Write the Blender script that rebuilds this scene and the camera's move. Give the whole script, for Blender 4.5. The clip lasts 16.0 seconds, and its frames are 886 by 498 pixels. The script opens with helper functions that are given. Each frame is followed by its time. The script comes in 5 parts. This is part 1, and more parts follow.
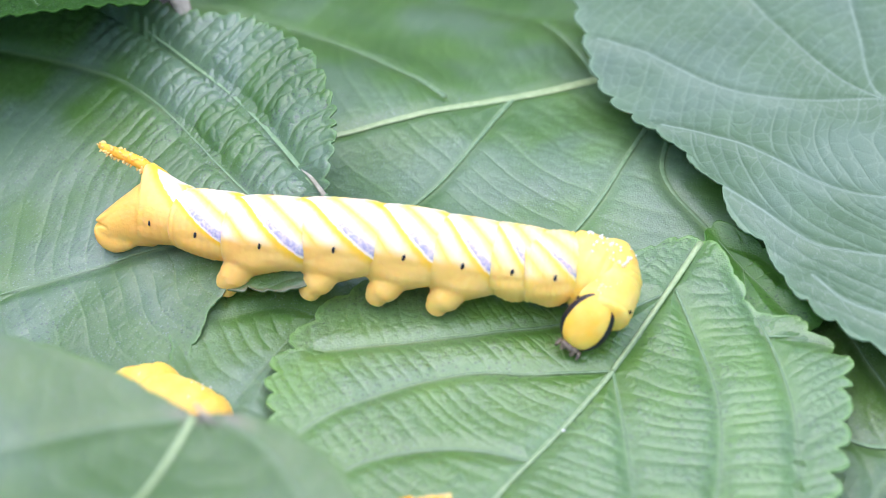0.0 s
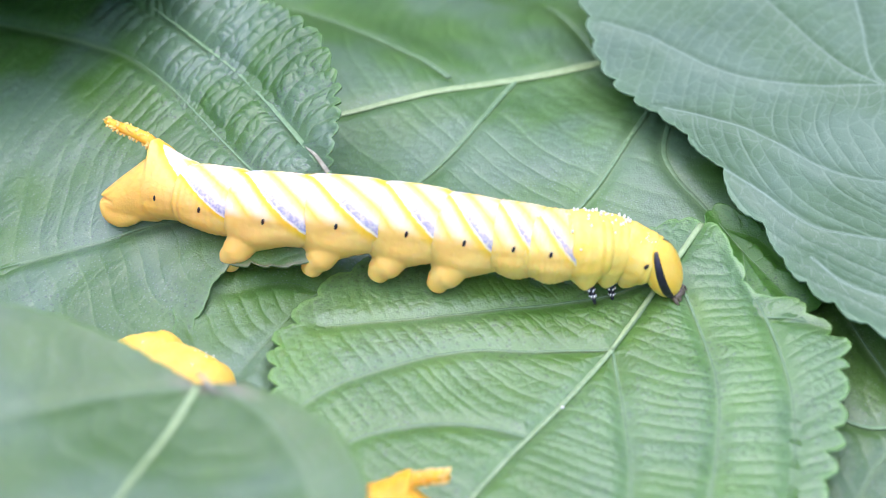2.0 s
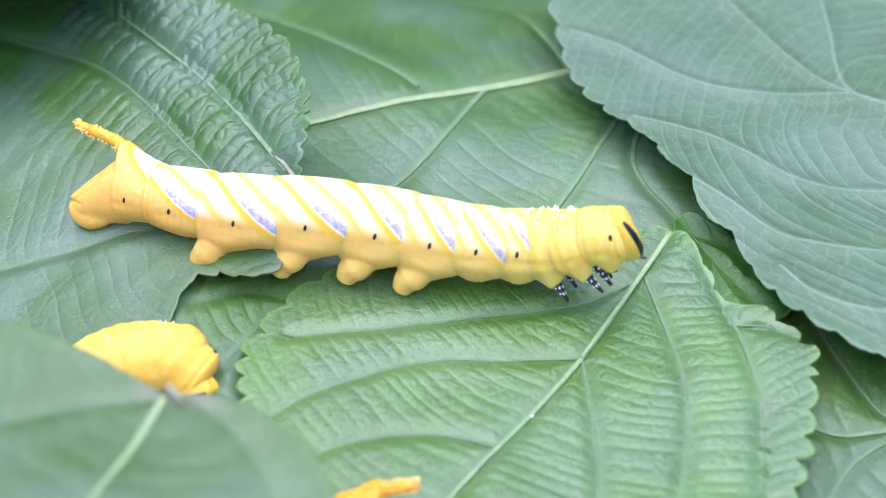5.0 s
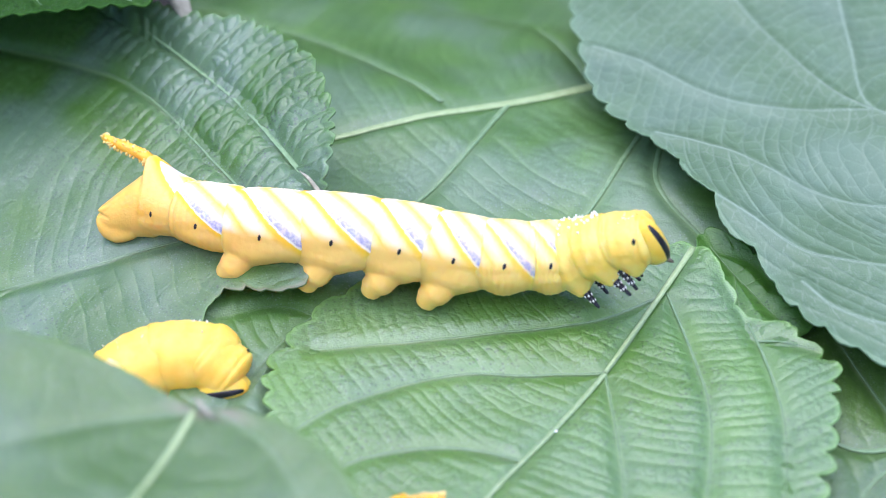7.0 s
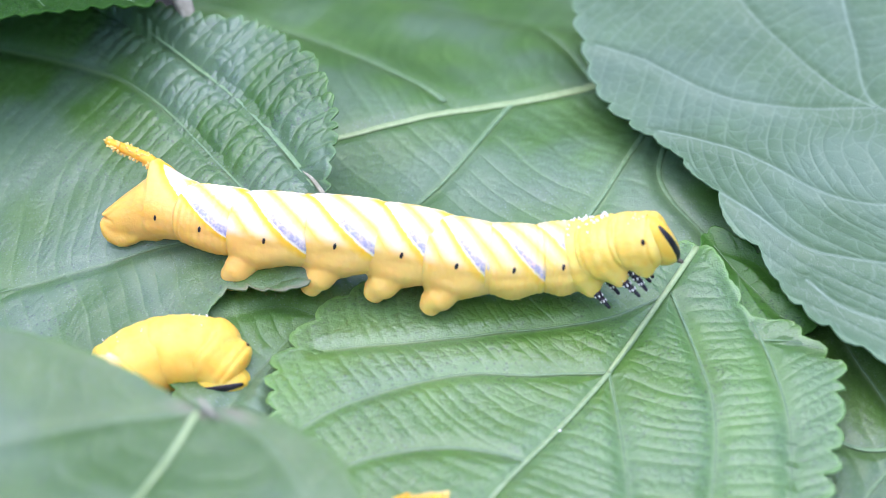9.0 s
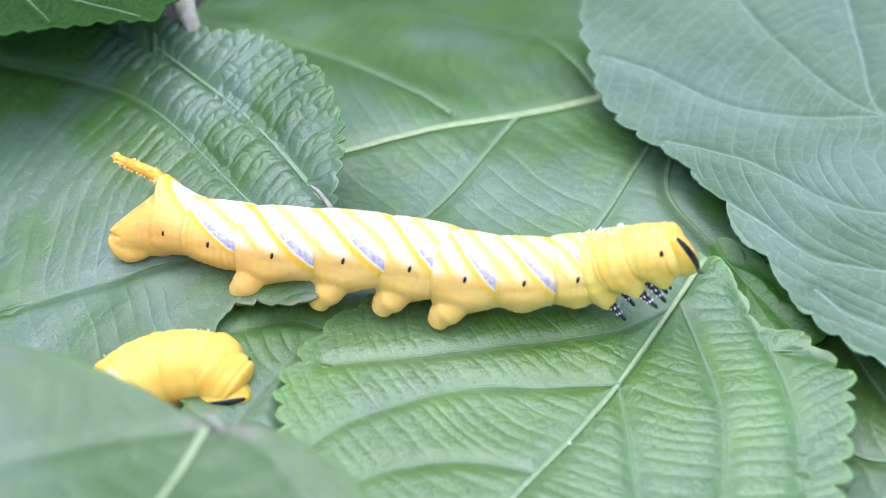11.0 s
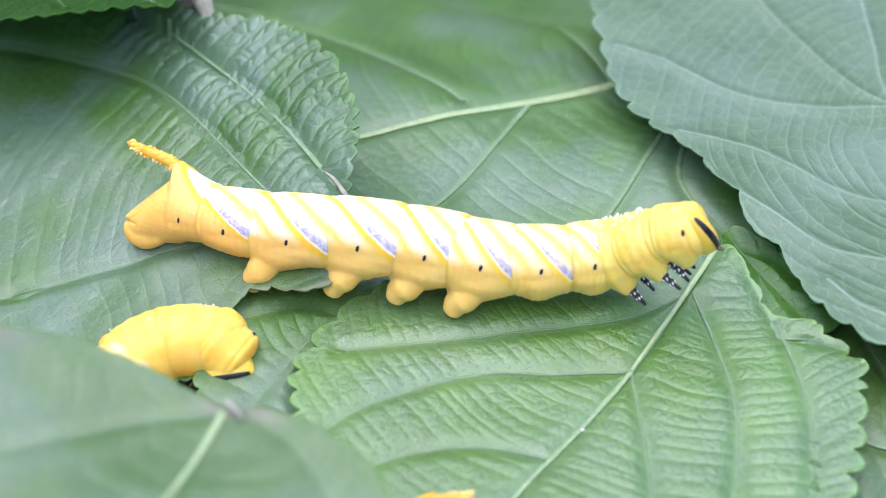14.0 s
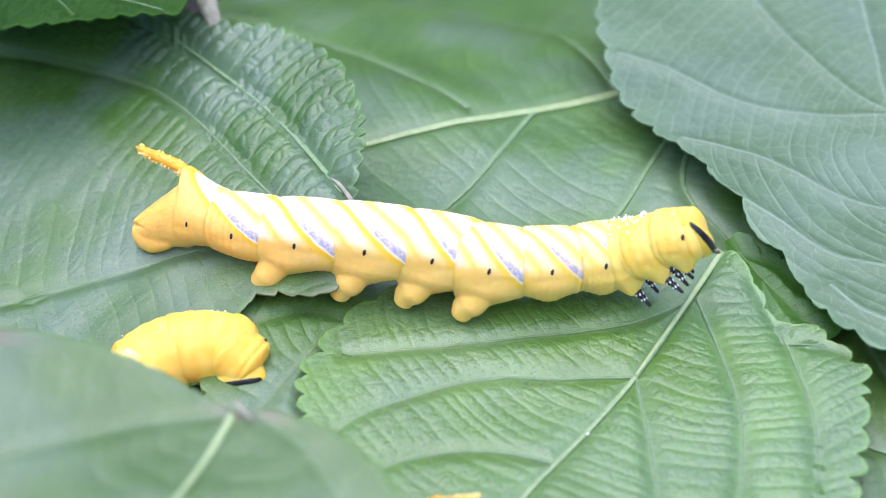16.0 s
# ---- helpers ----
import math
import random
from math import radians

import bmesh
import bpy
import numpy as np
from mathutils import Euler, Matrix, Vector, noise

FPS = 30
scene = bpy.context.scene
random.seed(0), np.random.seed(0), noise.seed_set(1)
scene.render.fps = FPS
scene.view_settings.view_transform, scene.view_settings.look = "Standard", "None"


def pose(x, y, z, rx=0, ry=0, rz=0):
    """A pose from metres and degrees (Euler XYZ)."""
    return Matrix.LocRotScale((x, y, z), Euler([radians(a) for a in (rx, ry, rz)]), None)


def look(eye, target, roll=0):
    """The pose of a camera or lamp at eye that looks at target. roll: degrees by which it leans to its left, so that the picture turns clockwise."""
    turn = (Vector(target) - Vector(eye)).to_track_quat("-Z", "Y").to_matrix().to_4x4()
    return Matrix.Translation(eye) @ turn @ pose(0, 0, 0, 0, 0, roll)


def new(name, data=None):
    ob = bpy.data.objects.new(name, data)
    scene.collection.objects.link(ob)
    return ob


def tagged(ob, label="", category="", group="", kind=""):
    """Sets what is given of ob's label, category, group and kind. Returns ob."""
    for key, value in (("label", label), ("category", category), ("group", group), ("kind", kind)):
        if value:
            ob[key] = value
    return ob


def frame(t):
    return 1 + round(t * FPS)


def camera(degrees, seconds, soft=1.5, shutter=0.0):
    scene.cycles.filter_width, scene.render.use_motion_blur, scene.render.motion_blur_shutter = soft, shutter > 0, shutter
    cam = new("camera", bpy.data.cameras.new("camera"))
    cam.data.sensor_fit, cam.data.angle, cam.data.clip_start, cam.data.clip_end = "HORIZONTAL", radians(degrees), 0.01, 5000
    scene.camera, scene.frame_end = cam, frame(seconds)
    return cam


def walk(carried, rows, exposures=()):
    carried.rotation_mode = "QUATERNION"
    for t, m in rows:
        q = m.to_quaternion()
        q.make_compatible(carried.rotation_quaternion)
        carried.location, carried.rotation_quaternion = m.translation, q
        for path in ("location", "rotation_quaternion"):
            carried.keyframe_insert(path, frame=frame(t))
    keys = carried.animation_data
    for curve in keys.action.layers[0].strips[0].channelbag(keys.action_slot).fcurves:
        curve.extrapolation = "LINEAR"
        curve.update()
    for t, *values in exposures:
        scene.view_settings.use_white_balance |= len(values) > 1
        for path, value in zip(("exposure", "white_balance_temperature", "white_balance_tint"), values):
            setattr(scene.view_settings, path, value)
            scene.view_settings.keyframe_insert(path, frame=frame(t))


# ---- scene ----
cam = camera(30, 16.0, soft=0.8)
cam.data.dof.use_dof, cam.data.dof.focus_distance, cam.data.dof.aperture_fstop = True, 0.3430, 11.50
PATH = [
    (0.0, pose(0.00000, -0.26010, 0.23420, 48.00, -0.00, 0.00)),
    (0.5, pose(-0.00104, -0.26272, 0.23414, 48.18, -0.34, 0.22)),
    (1.0, pose(-0.00049, -0.26411, 0.23483, 48.08, -0.48, 0.36)),
    (1.5, pose(-0.00086, -0.26370, 0.23390, 47.75, -0.48, 0.45)),
    (2.0, pose(-0.00069, -0.26375, 0.23403, 47.68, -0.58, 0.46)),
    (2.5, pose(-0.00014, -0.26371, 0.23406, 47.79, -0.78, 0.29)),
    (3.0, pose(0.00038, -0.26338, 0.23362, 47.84, -0.77, 0.11)),
    (3.5, pose(0.00146, -0.26242, 0.23389, 47.87, -0.84, -0.27)),
    (6.0, pose(-0.00075, -0.26386, 0.23342, 48.28, -1.19, -0.17)),
    (6.5, pose(-0.00105, -0.26411, 0.23457, 48.50, -1.08, -0.00)),
    (7.0, pose(-0.00194, -0.26404, 0.23643, 48.24, -0.88, 0.15)),
    (7.5, pose(-0.00136, -0.26433, 0.23525, 48.36, -0.60, 0.30)),
    (8.0, pose(-0.00160, -0.26418, 0.23514, 48.32, -0.70, 0.34)),
    (8.5, pose(-0.00174, -0.26418, 0.23548, 48.30, -0.77, 0.24)),
    (11.0, pose(-0.00205, -0.26336, 0.23581, 48.67, -0.19, 0.03)),
    (11.5, pose(-0.00241, -0.26346, 0.23629, 48.56, -0.25, 0.01)),
    (12.0, pose(-0.00330, -0.26356, 0.23654, 48.42, -0.34, -0.00)),
    (12.5, pose(-0.00325, -0.26355, 0.23552, 48.42, -0.22, 0.18)),
    (13.0, pose(-0.00375, -0.26389, 0.23629, 48.37, -0.38, 0.18)),
    (13.5, pose(-0.00397, -0.26451, 0.23607, 48.39, -0.43, 0.23)),
    (14.0, pose(-0.00461, -0.26419, 0.23677, 48.18, -0.41, 0.28)),
    (14.5, pose(-0.00457, -0.26497, 0.23642, 48.35, -0.43, 0.35)),
    (15.0, pose(-0.00473, -0.26512, 0.23720, 48.34, -0.47, 0.35)),
    (15.5, pose(-0.00481, -0.26556, 0.23742, 48.33, -0.37, 0.37)),
    (16.0, pose(-0.00589, -0.26694, 0.23705, 48.65, -0.49, 0.32)),
]
walk(cam, PATH, exposures=[(0.0, 1.52, 5990, 22), (2.5, 1.52, 5940, 22), (6.0, 1.52, 5810, 22), (8.5, 1.52, 5790, 22), (11.0, 1.52, 5840, 22), (12.5, 1.52, 5970, 22), (16.0, 1.52, 6040, 22)])
SKY_STRENGTH, SUN_STRENGTH = 0.15, 1.15

# ---------------------------------------------------------------- world and light
world = bpy.data.worlds.new("overcast")
world.use_nodes = True
wn = world.node_tree.nodes
sky = wn.new("ShaderNodeTexSky")
sky.sky_type, sky.sun_disc = "NISHITA", False
sky.sun_elevation, sky.sun_rotation = radians(72), radians(-37)
sky.dust_density = 1.5
world.node_tree.links.new(sky.outputs[0], wn["Background"].inputs[0])
wn["Background"].inputs[1].default_value = SKY_STRENGTH
scene.world = world
sun = new("sun", bpy.data.lights.new("sun", "SUN"))
sun.data.energy, sun.data.angle, sun.data.color = SUN_STRENGTH, radians(90), (1.0, 0.965, 0.93)
sun.matrix_world = look((0.0, -0.14, 0.9), (0.0, 0.0, 0.0))


# ---------------------------------------------------------------- materials
def node_set(name):
    m = bpy.data.materials.new(name)
    m.use_nodes = True
    t = m.node_tree
    return m, t, t.nodes["Principled BSDF"], t.nodes, t.links


def ramp(nodes, stops, kind="LINEAR"):
    r = nodes.new("ShaderNodeValToRGB")
    r.color_ramp.interpolation = kind
    e = r.color_ramp.elements
    while len(e) < len(stops):
        e.new(0.5)
    for k, (p, c) in enumerate(stops):
        e[k].position, e[k].color = p, (*c, 1)
    return r


def mixed(t, fac, a, b, kind="MIX"):
    n = t.nodes.new("ShaderNodeMix")
    n.data_type, n.blend_type = "RGBA", kind
    for k, v in ((0, fac), (6, a), (7, b)):
        if isinstance(v, (int, float)):
            n.inputs[k].default_value = v
        elif isinstance(v, tuple):
            n.inputs[k].default_value = (*v, 1)
        else:
            t.links.new(v, n.inputs[k])
    return n.outputs[2]


def value(t, op, a, b=0.0, clamp=False):
    n = t.nodes.new("ShaderNodeMath")
    n.operation, n.use_clamp = op, clamp
    for k, v in enumerate((a, b)):
        if isinstance(v, (int, float)):
            n.inputs[k].default_value = v
        else:
            t.links.new(v, n.inputs[k])
    return n.outputs[0]


def attribute(t, name):
    n = t.nodes.new("ShaderNodeAttribute")
    n.attribute_name = name
    return n.outputs["Fac"]


def grain(t, kind, scale, detail=2.0, out=0):
    n = t.nodes.new({"noise": "ShaderNodeTexNoise", "cells": "ShaderNodeTexVoronoi"}[kind])
    c = t.nodes.new("ShaderNodeTexCoord")
    t.links.new(c.outputs["Object"], n.inputs["Vector"])
    n.inputs["Scale"].default_value = scale
    if kind == "noise":
        n.inputs["Detail"].default_value = detail
    return n


def leaf_material(name, dark, light, vein, gloss=0.42, vein_amount=0.5, speckle=0.95, pores=0.6, sky_sheen=0.36, down=0.40, shine=0.95, edge=0.35, dot=0.45):
    m, t, b, nodes, links = node_set(name)
    broad = grain(t, "noise", 45, 3)
    fine = grain(t, "noise", 1700, 3)
    tone = ramp(nodes, [(0.3, dark), (0.72, light)])
    links.new(mixed_value(t, broad.outputs["Fac"], fine.outputs["Fac"], 0.3), tone.inputs[0])
    dots = grain(t, "cells", 1000)
    dotted = ramp(nodes, [(0.20, (1, 1, 1)), (0.33, (0, 0, 0))])
    links.new(dots.outputs["Distance"], dotted.inputs[0])
    patch = grain(t, "noise", 60, 2)
    some = ramp(nodes, [(0.40, (0.15,) * 3), (0.60, (1, 1, 1))])
    links.new(patch.outputs["Fac"], some.inputs[0])
    spot = value(t, "MULTIPLY", dotted.outputs[0], value(t, "MULTIPLY", some.outputs[0], speckle))
    col = mixed(t, spot, tone.outputs[0], tuple(dot * v for v in dark))
    # Painted sky sheen: blue-grey patches mixed into the leaf colour.
    sheen_noise = grain(t, "noise", 30, 2)
    sheen_mask = ramp(nodes, [(0.46, (0, 0, 0)), (0.60, (1, 1, 1))])
    links.new(sheen_noise.outputs["Fac"], sheen_mask.inputs[0])
    col = mixed(t, value(t, "MULTIPLY", sheen_mask.outputs[0], sky_sheen), col, (0.155, 0.218, 0.185))
    # Pale hair speckle; its grey tint also paints in some sky sheen.
    hair = grain(t, "cells", 1350)
    hairs = ramp(nodes, [(0.16, (1, 1, 1)), (0.30, (0, 0, 0))])
    links.new(hair.outputs["Distance"], hairs.inputs[0])
    thick = grain(t, "noise", 110, 3)
    dense = ramp(nodes, [(0.35, (0.25,) * 3), (0.62, (1, 1, 1))])
    links.new(thick.outputs["Fac"], dense.inputs[0])
    col = mixed(t, value(t, "MULTIPLY", value(t, "MULTIPLY", hairs.outputs[0], dense.outputs[0]), down), col, (0.365, 0.42, 0.38))
    side = value(t, "MULTIPLY", attribute(t, "side_vein"), 0.8 * vein_amount, True)
    col = mixed(t, side, col, tuple(0.55 * a + 0.45 * c for a, c in zip(vein, light)))
    main = value(t, "MULTIPLY", attribute(t, "main_vein"), vein_amount, True)
    col = mixed(t, main, col, vein)
    col = mixed(t, value(t, "MULTIPLY", attribute(t, "margin"), edge), col, tuple(1.75 * v for v in light))
    col = mixed(t, value(t, "MULTIPLY", attribute(t, "withered"), value(t, "ADD", fine.outputs["Fac"], 0.4), True), col, (0.17, 0.155, 0.09))
    links.new(col, b.inputs["Base Color"])
    b.inputs["Specular IOR Level"].default_value = shine
    b.inputs["Coat Weight"].default_value, b.inputs["Coat Roughness"].default_value = 0.22 * shine, 0.32
    rough = ramp(nodes, [(0.3, (gloss - 0.07,) * 3), (0.7, (gloss + 0.10,) * 3)])
    links.new(fine.outputs["Fac"], rough.inputs[0])
    links.new(rough.outputs[0], b.inputs["Roughness"])
    net = grain(t, "cells", 1100)
    net.feature = "DISTANCE_TO_EDGE"
    lines = ramp(nodes, [(0.0, (0, 0, 0)), (0.16, (1, 1, 1))])
    links.new(net.outputs["Distance"], lines.inputs[0])
    grit = grain(t, "noise", 2500, 3)
    tall = value(t, "ADD", value(t, "MULTIPLY", lines.outputs[0], 0.07), value(t, "MULTIPLY", grit.outputs["Fac"], 0.9))
    bump = nodes.new("ShaderNodeBump")
    bump.inputs["Strength"].default_value, bump.inputs["Distance"].default_value = pores, 0.0003
    links.new(tall, bump.inputs["Height"])
    links.new(bump.outputs[0], b.inputs["Normal"])
    thin = nodes.new("ShaderNodeBsdfTranslucent")
    thin.inputs[0].default_value = (*(min(1, 2.2 * v) for v in light), 1)
    both = nodes.new("ShaderNodeMixShader")
    both.inputs[0].default_value = 0.16
    links.new(b.outputs[0], both.inputs[1])
    links.new(thin.outputs[0], both.inputs[2])
    links.new(both.outputs[0], nodes["Material Output"].inputs[0])
    return m


def mixed_value(t, a, b, f):
    return value(t, "ADD", value(t, "MULTIPLY", a, 1 - f), value(t, "MULTIPLY", b, f))


def skin_material(name, body, rough=0.5, patterned=False, run_on=1.0):
    """Caterpillar skin: cream to yellow, with slanting white and violet bands where patterned."""
    m, t, b, nodes, links = node_set(name)
    soft = grain(t, "noise", 260, 3)
    tone = ramp(nodes, [(0.3, body[0]), (0.7, body[1])])
    links.new(soft.outputs["Fac"], tone.inputs[0])
    col = tone.outputs[0]
    fold = grain(t, "noise", 1100, 2)
    if patterned:
        band, level = attribute(t, "band"), attribute(t, "level")
        wob = value(t, "MULTIPLY", value(t, "SUBTRACT", fold.outputs["Fac"], 0.5), 0.06)
        d = value(t, "ADD", band, wob)
        scaled = value(t, "MULTIPLY", d, 0.5, True)
        low, rich, white = body[0], (0.92, 0.58, 0.03), (0.88, 0.86, 0.80)
        strip = ramp(nodes, [(0.0, low), (0.38, body[1]), (0.45, rich), (0.482, rich), (0.492, white), (0.60, white),
                             (0.66, (0.94, 0.80, 0.36)), (0.71, (0.93, 0.62, 0.10)), (0.75, (0.93, 0.82, 0.48)), (0.84, white), (0.925, (0.94, 0.82, 0.42)), (0.965, rich)])
        links.new(scaled, strip.inputs[0])
        upper = nodes.new("ShaderNodeValToRGB")
        e = upper.color_ramp.elements
        while len(e) < len(strip.color_ramp.elements):
            e.new(0.5)
        for k, s in enumerate(strip.color_ramp.elements):
            e[k].position, e[k].color = s.position, s.color
        links.new(value(t, "ADD", scaled, 0.5, True), upper.inputs[0])
        high = ramp(nodes, [(0.485, (0, 0, 0)), (0.57, (1, 1, 1))])
        links.new(level, high.inputs[0])
        behind = ramp(nodes, [(0.80, (1, 1, 1)), (0.90, (0, 0, 0))])
        links.new(d, behind.inputs[0])
        striped = mixed(t, value(t, "MULTIPLY", value(t, "MULTIPLY", high.outputs[0], behind.outputs[0]), run_on), strip.outputs[0], upper.outputs[0])
        col = mixed(t, 0.25, striped, mixed(t, 1.0, striped, col, "MULTIPLY"))
        col = mixed(t, attribute(t, "warm"), col, (0.94, 0.64, 0.13))
        wide = value(t, "SUBTRACT", 0.38, value(t, "MULTIPLY", level, 0.30))
        across = value(t, "DIVIDE", value(t, "SUBTRACT", d, 1.0), wide)
        line = ramp(nodes, [(0.02, (0, 0, 0)), (0.14, (1, 1, 1)), (0.62, (0.85,) * 3), (1.0, (0, 0, 0))])
        links.new(across, line.inputs[0])
        keep = ramp(nodes, [(0.0, (1, 1, 1)), (0.68, (1, 1, 1)), (0.80, (0.75,) * 3), (0.90, (0.4,) * 3), (0.99, (0, 0, 0))])
        links.new(level, keep.inputs[0])
        speck = grain(t, "noise", 1500, 2)
        dots = ramp(nodes, [(0.36, (0.45,) * 3), (0.58, (1, 1, 1))])
        links.new(speck.outputs["Fac"], dots.inputs[0])
        amount = value(t, "MULTIPLY", line.outputs[0], value(t, "MULTIPLY", keep.outputs[0], dots.outputs[0]))
        col = mixed(t, amount, col, (0.36, 0.34, 0.47))
    links.new(col, b.inputs["Base Color"])
    b.inputs["Roughness"].default_value = rough
    b.inputs["Specular IOR Level"].default_value = 0.35
    b.inputs["Subsurface Weight"].default_value = 0.6
    b.inputs["Subsurface Radius"].default_value = (1.0, 0.6, 0.2)
    b.inputs["Subsurface Scale"].default_value = 0.0022
    bump = nodes.new("ShaderNodeBump")
    bump.inputs["Strength"].default_value, bump.inputs["Distance"].default_value = 0.28, 0.0004
    links.new(fold.outputs["Fac"], bump.inputs["Height"])
    links.new(bump.outputs[0], b.inputs["Normal"])
    return m


def plain_material(name, a, c, scale, rough, relief=0.2):
    m, t, b, nodes, links = node_set(name)
    n = grain(t, "noise", scale, 4)
    r = ramp(nodes, [(0.32, a), (0.68, c)])
    links.new(n.outputs["Fac"], r.inputs[0])
    links.new(r.outputs[0], b.inputs["Base Color"])
    b.inputs["Roughness"].default_value = rough
    bump = nodes.new("ShaderNodeBump")
    bump.inputs["Strength"].default_value, bump.inputs["Distance"].default_value = relief, 0.5 / scale
    links.new(n.outputs["Fac"], bump.inputs["Height"])
    links.new(bump.outputs[0], b.inputs["Normal"])
    return m


GREEN = leaf_material("leaf_green", (0.038, 0.118, 0.013), (0.100, 0.230, 0.031), (0.24, 0.36, 0.14), 0.43, speckle=0.5)
SHADY = leaf_material("leaf_dark_green", (0.030, 0.103, 0.009), (0.087, 0.205, 0.025), (0.24, 0.36, 0.14), 0.38, sky_sheen=0.42, down=0.34, dot=0.15)
FRESH = leaf_material("leaf_fresh_green", (0.050, 0.140, 0.014), (0.133, 0.281, 0.043), (0.30, 0.42, 0.20), 0.34, sky_sheen=0.20, down=0.30, dot=0.35)
DEEP = leaf_material("leaf_deep_green", (0.044, 0.113, 0.013), (0.090, 0.190, 0.025), (0.26, 0.34, 0.16), 0.40, sky_sheen=0.30, down=0.35, shine=0.9, edge=0.5)
BRIGHT = leaf_material("leaf_bright_green", (0.011, 0.052, 0.004), (0.026, 0.088, 0.008), (0.09, 0.19, 0.04), 0.75, sky_sheen=0.0, down=0.1, shine=0.15)
LEAFLET = leaf_material("leaf_young_green", (0.034, 0.125, 0.010), (0.070, 0.200, 0.020), (0.16, 0.30, 0.07), 0.45, sky_sheen=0.03, down=0.15, shine=0.6)
PALE = leaf_material("leaf_pale_underside", (0.076, 0.142, 0.063), (0.127, 0.217, 0.107), (0.30, 0.39, 0.28), 0.48, 0.9, 0.2, 0.4, sky_sheen=0.25, down=0.15, shine=0.5)
RIB = plain_material("vein_pale_green", (0.26, 0.36, 0.15), (0.35, 0.45, 0.21), 700, 0.5)
RIB_DIM = plain_material("vein_green", (0.12, 0.22, 0.09), (0.19, 0.30, 0.14), 700, 0.5)
RIB_GREY = plain_material("vein_pale_grey", (0.19, 0.29, 0.12), (0.28, 0.38, 0.19), 700, 0.55)
RIB_SOFT = plain_material("vein_grey_green", (0.13, 0.20, 0.12), (0.20, 0.28, 0.18), 700, 0.6)
STALK = plain_material("stalk_grey", (0.21, 0.20, 0.135), (0.38, 0.365, 0.26), 500, 0.7)
SOIL = plain_material("soil_dark", (0.012, 0.012, 0.009), (0.040, 0.036, 0.026), 60, 0.9, 0.6)
# Dark green of the unseen ring added for the reflections.
DARK_RING = plain_material("dark_ring_green", (0.010, 0.022, 0.007), (0.035, 0.070, 0.020), 9, 0.9, 0.5)
SKIN = skin_material("skin_banded", ((0.93, 0.60, 0.17), (0.95, 0.66, 0.22)), 0.45, True)
THORAX = skin_material("skin_yellow", ((0.94, 0.59, 0.085), (0.95, 0.69, 0.17)), 0.42)
REAR = skin_material("skin_rear", ((0.92, 0.555, 0.125), (0.94, 0.635, 0.19)), 0.45, True, 0.0)
WARM = skin_material("skin_orange_yellow", ((0.92, 0.52, 0.055), (0.95, 0.63, 0.12)), 0.42)
FACE = skin_material("head_capsule", ((0.93, 0.54, 0.05), (0.95, 0.65, 0.12)), 0.3)
HORN = skin_material("horn_orange", ((0.86, 0.36, 0.01), (0.94, 0.55, 0.06)), 0.5)
WART = plain_material("wart_pale", (0.90, 0.52, 0.06), (0.93, 0.74, 0.32), 900, 0.5)
BLACK = plain_material("shell_black", (0.006, 0.005, 0.008), (0.018, 0.015, 0.022), 900, 0.35)
IVORY = plain_material("knob_white", (0.75, 0.72, 0.62), (0.85, 0.83, 0.75), 900, 0.5)
MOUTH = plain_material("mouth_grey", (0.02, 0.016, 0.014), (0.24, 0.19, 0.11), 1400, 0.5)


# ---------------------------------------------------------------- mesh helpers
def mesh_part(name, verts, faces, material, parent, label="", floats=None):
    me = bpy.data.meshes.new(name)
    me.from_pydata([tuple(v) for v in verts], [], [tuple(f) for f in faces])
    me.shade_smooth()
    for key, data in (floats or {}).items():
        a = me.attributes.new(key, "FLOAT", "POINT")
        a.data.foreach_set("value", np.asarray(data, np.float32))
    me.materials.append(material)
    ob = new(name, me)
    ob.parent = parent
    return tagged(ob, label) if label else ob


def smooth_line(points, n):
    """A Catmull-Rom line of n points through a few."""
    p = np.asarray(points, float)
    p = np.vstack([2 * p[0] - p[1], p, 2 * p[-1] - p[-2]])
    u = np.linspace(0, len(p) - 3 - 1e-9, n)
    k = u.astype(int)
    f = (u - k)[:, None]
    a, b, c, d = p[k], p[k + 1], p[k + 2], p[k + 3]
    return 0.5 * (2 * b + (c - a) * f + (2 * a - 5 * b + 4 * c - d) * f**2 + (3 * b - 3 * c + d - a) * f**3)


def tube(line, radii, sides=8, flat=1.0, round_end=True):
    """Verts and faces of a tapering tube along a line; flat squeezes it in z."""
    line, radii = np.asarray(line, float), np.asarray(radii, float)
    go = np.gradient(line, axis=0)
    go /= np.linalg.norm(go, axis=1)[:, None] + 1e-12
    ref = np.array([0, 0, 1.0]) if abs(go[:, 2]).mean() < 0.8 else np.array([1.0, 0, 0])
    side = np.cross(go, ref)
    side /= np.linalg.norm(side, axis=1)[:, None] + 1e-12
    up = np.cross(side, go) * flat
    a = np.linspace(0, 2 * math.pi, sides, endpoint=False)
    v = (line[:, None] + radii[:, None, None] * (np.cos(a)[None, :, None] * side[:, None] + np.sin(a)[None, :, None] * up[:, None])).reshape(-1, 3)
    n = len(line)
    f = [(i * sides + j, i * sides + (j + 1) % sides, (i + 1) * sides + (j + 1) % sides, (i + 1) * sides + j) for i in range(n - 1) for j in range(sides)]
    f += [tuple(range(sides))[::-1], tuple((n - 1) * sides + j for j in range(sides))]
    return v, f


def joined(pieces):
    verts, faces, k = [], [], 0
    for v, f in pieces:
        verts.append(np.asarray(v, float))
        faces += [tuple(i + k for i in q) for q in f]
        k += len(v)
    return np.vstack(verts), faces


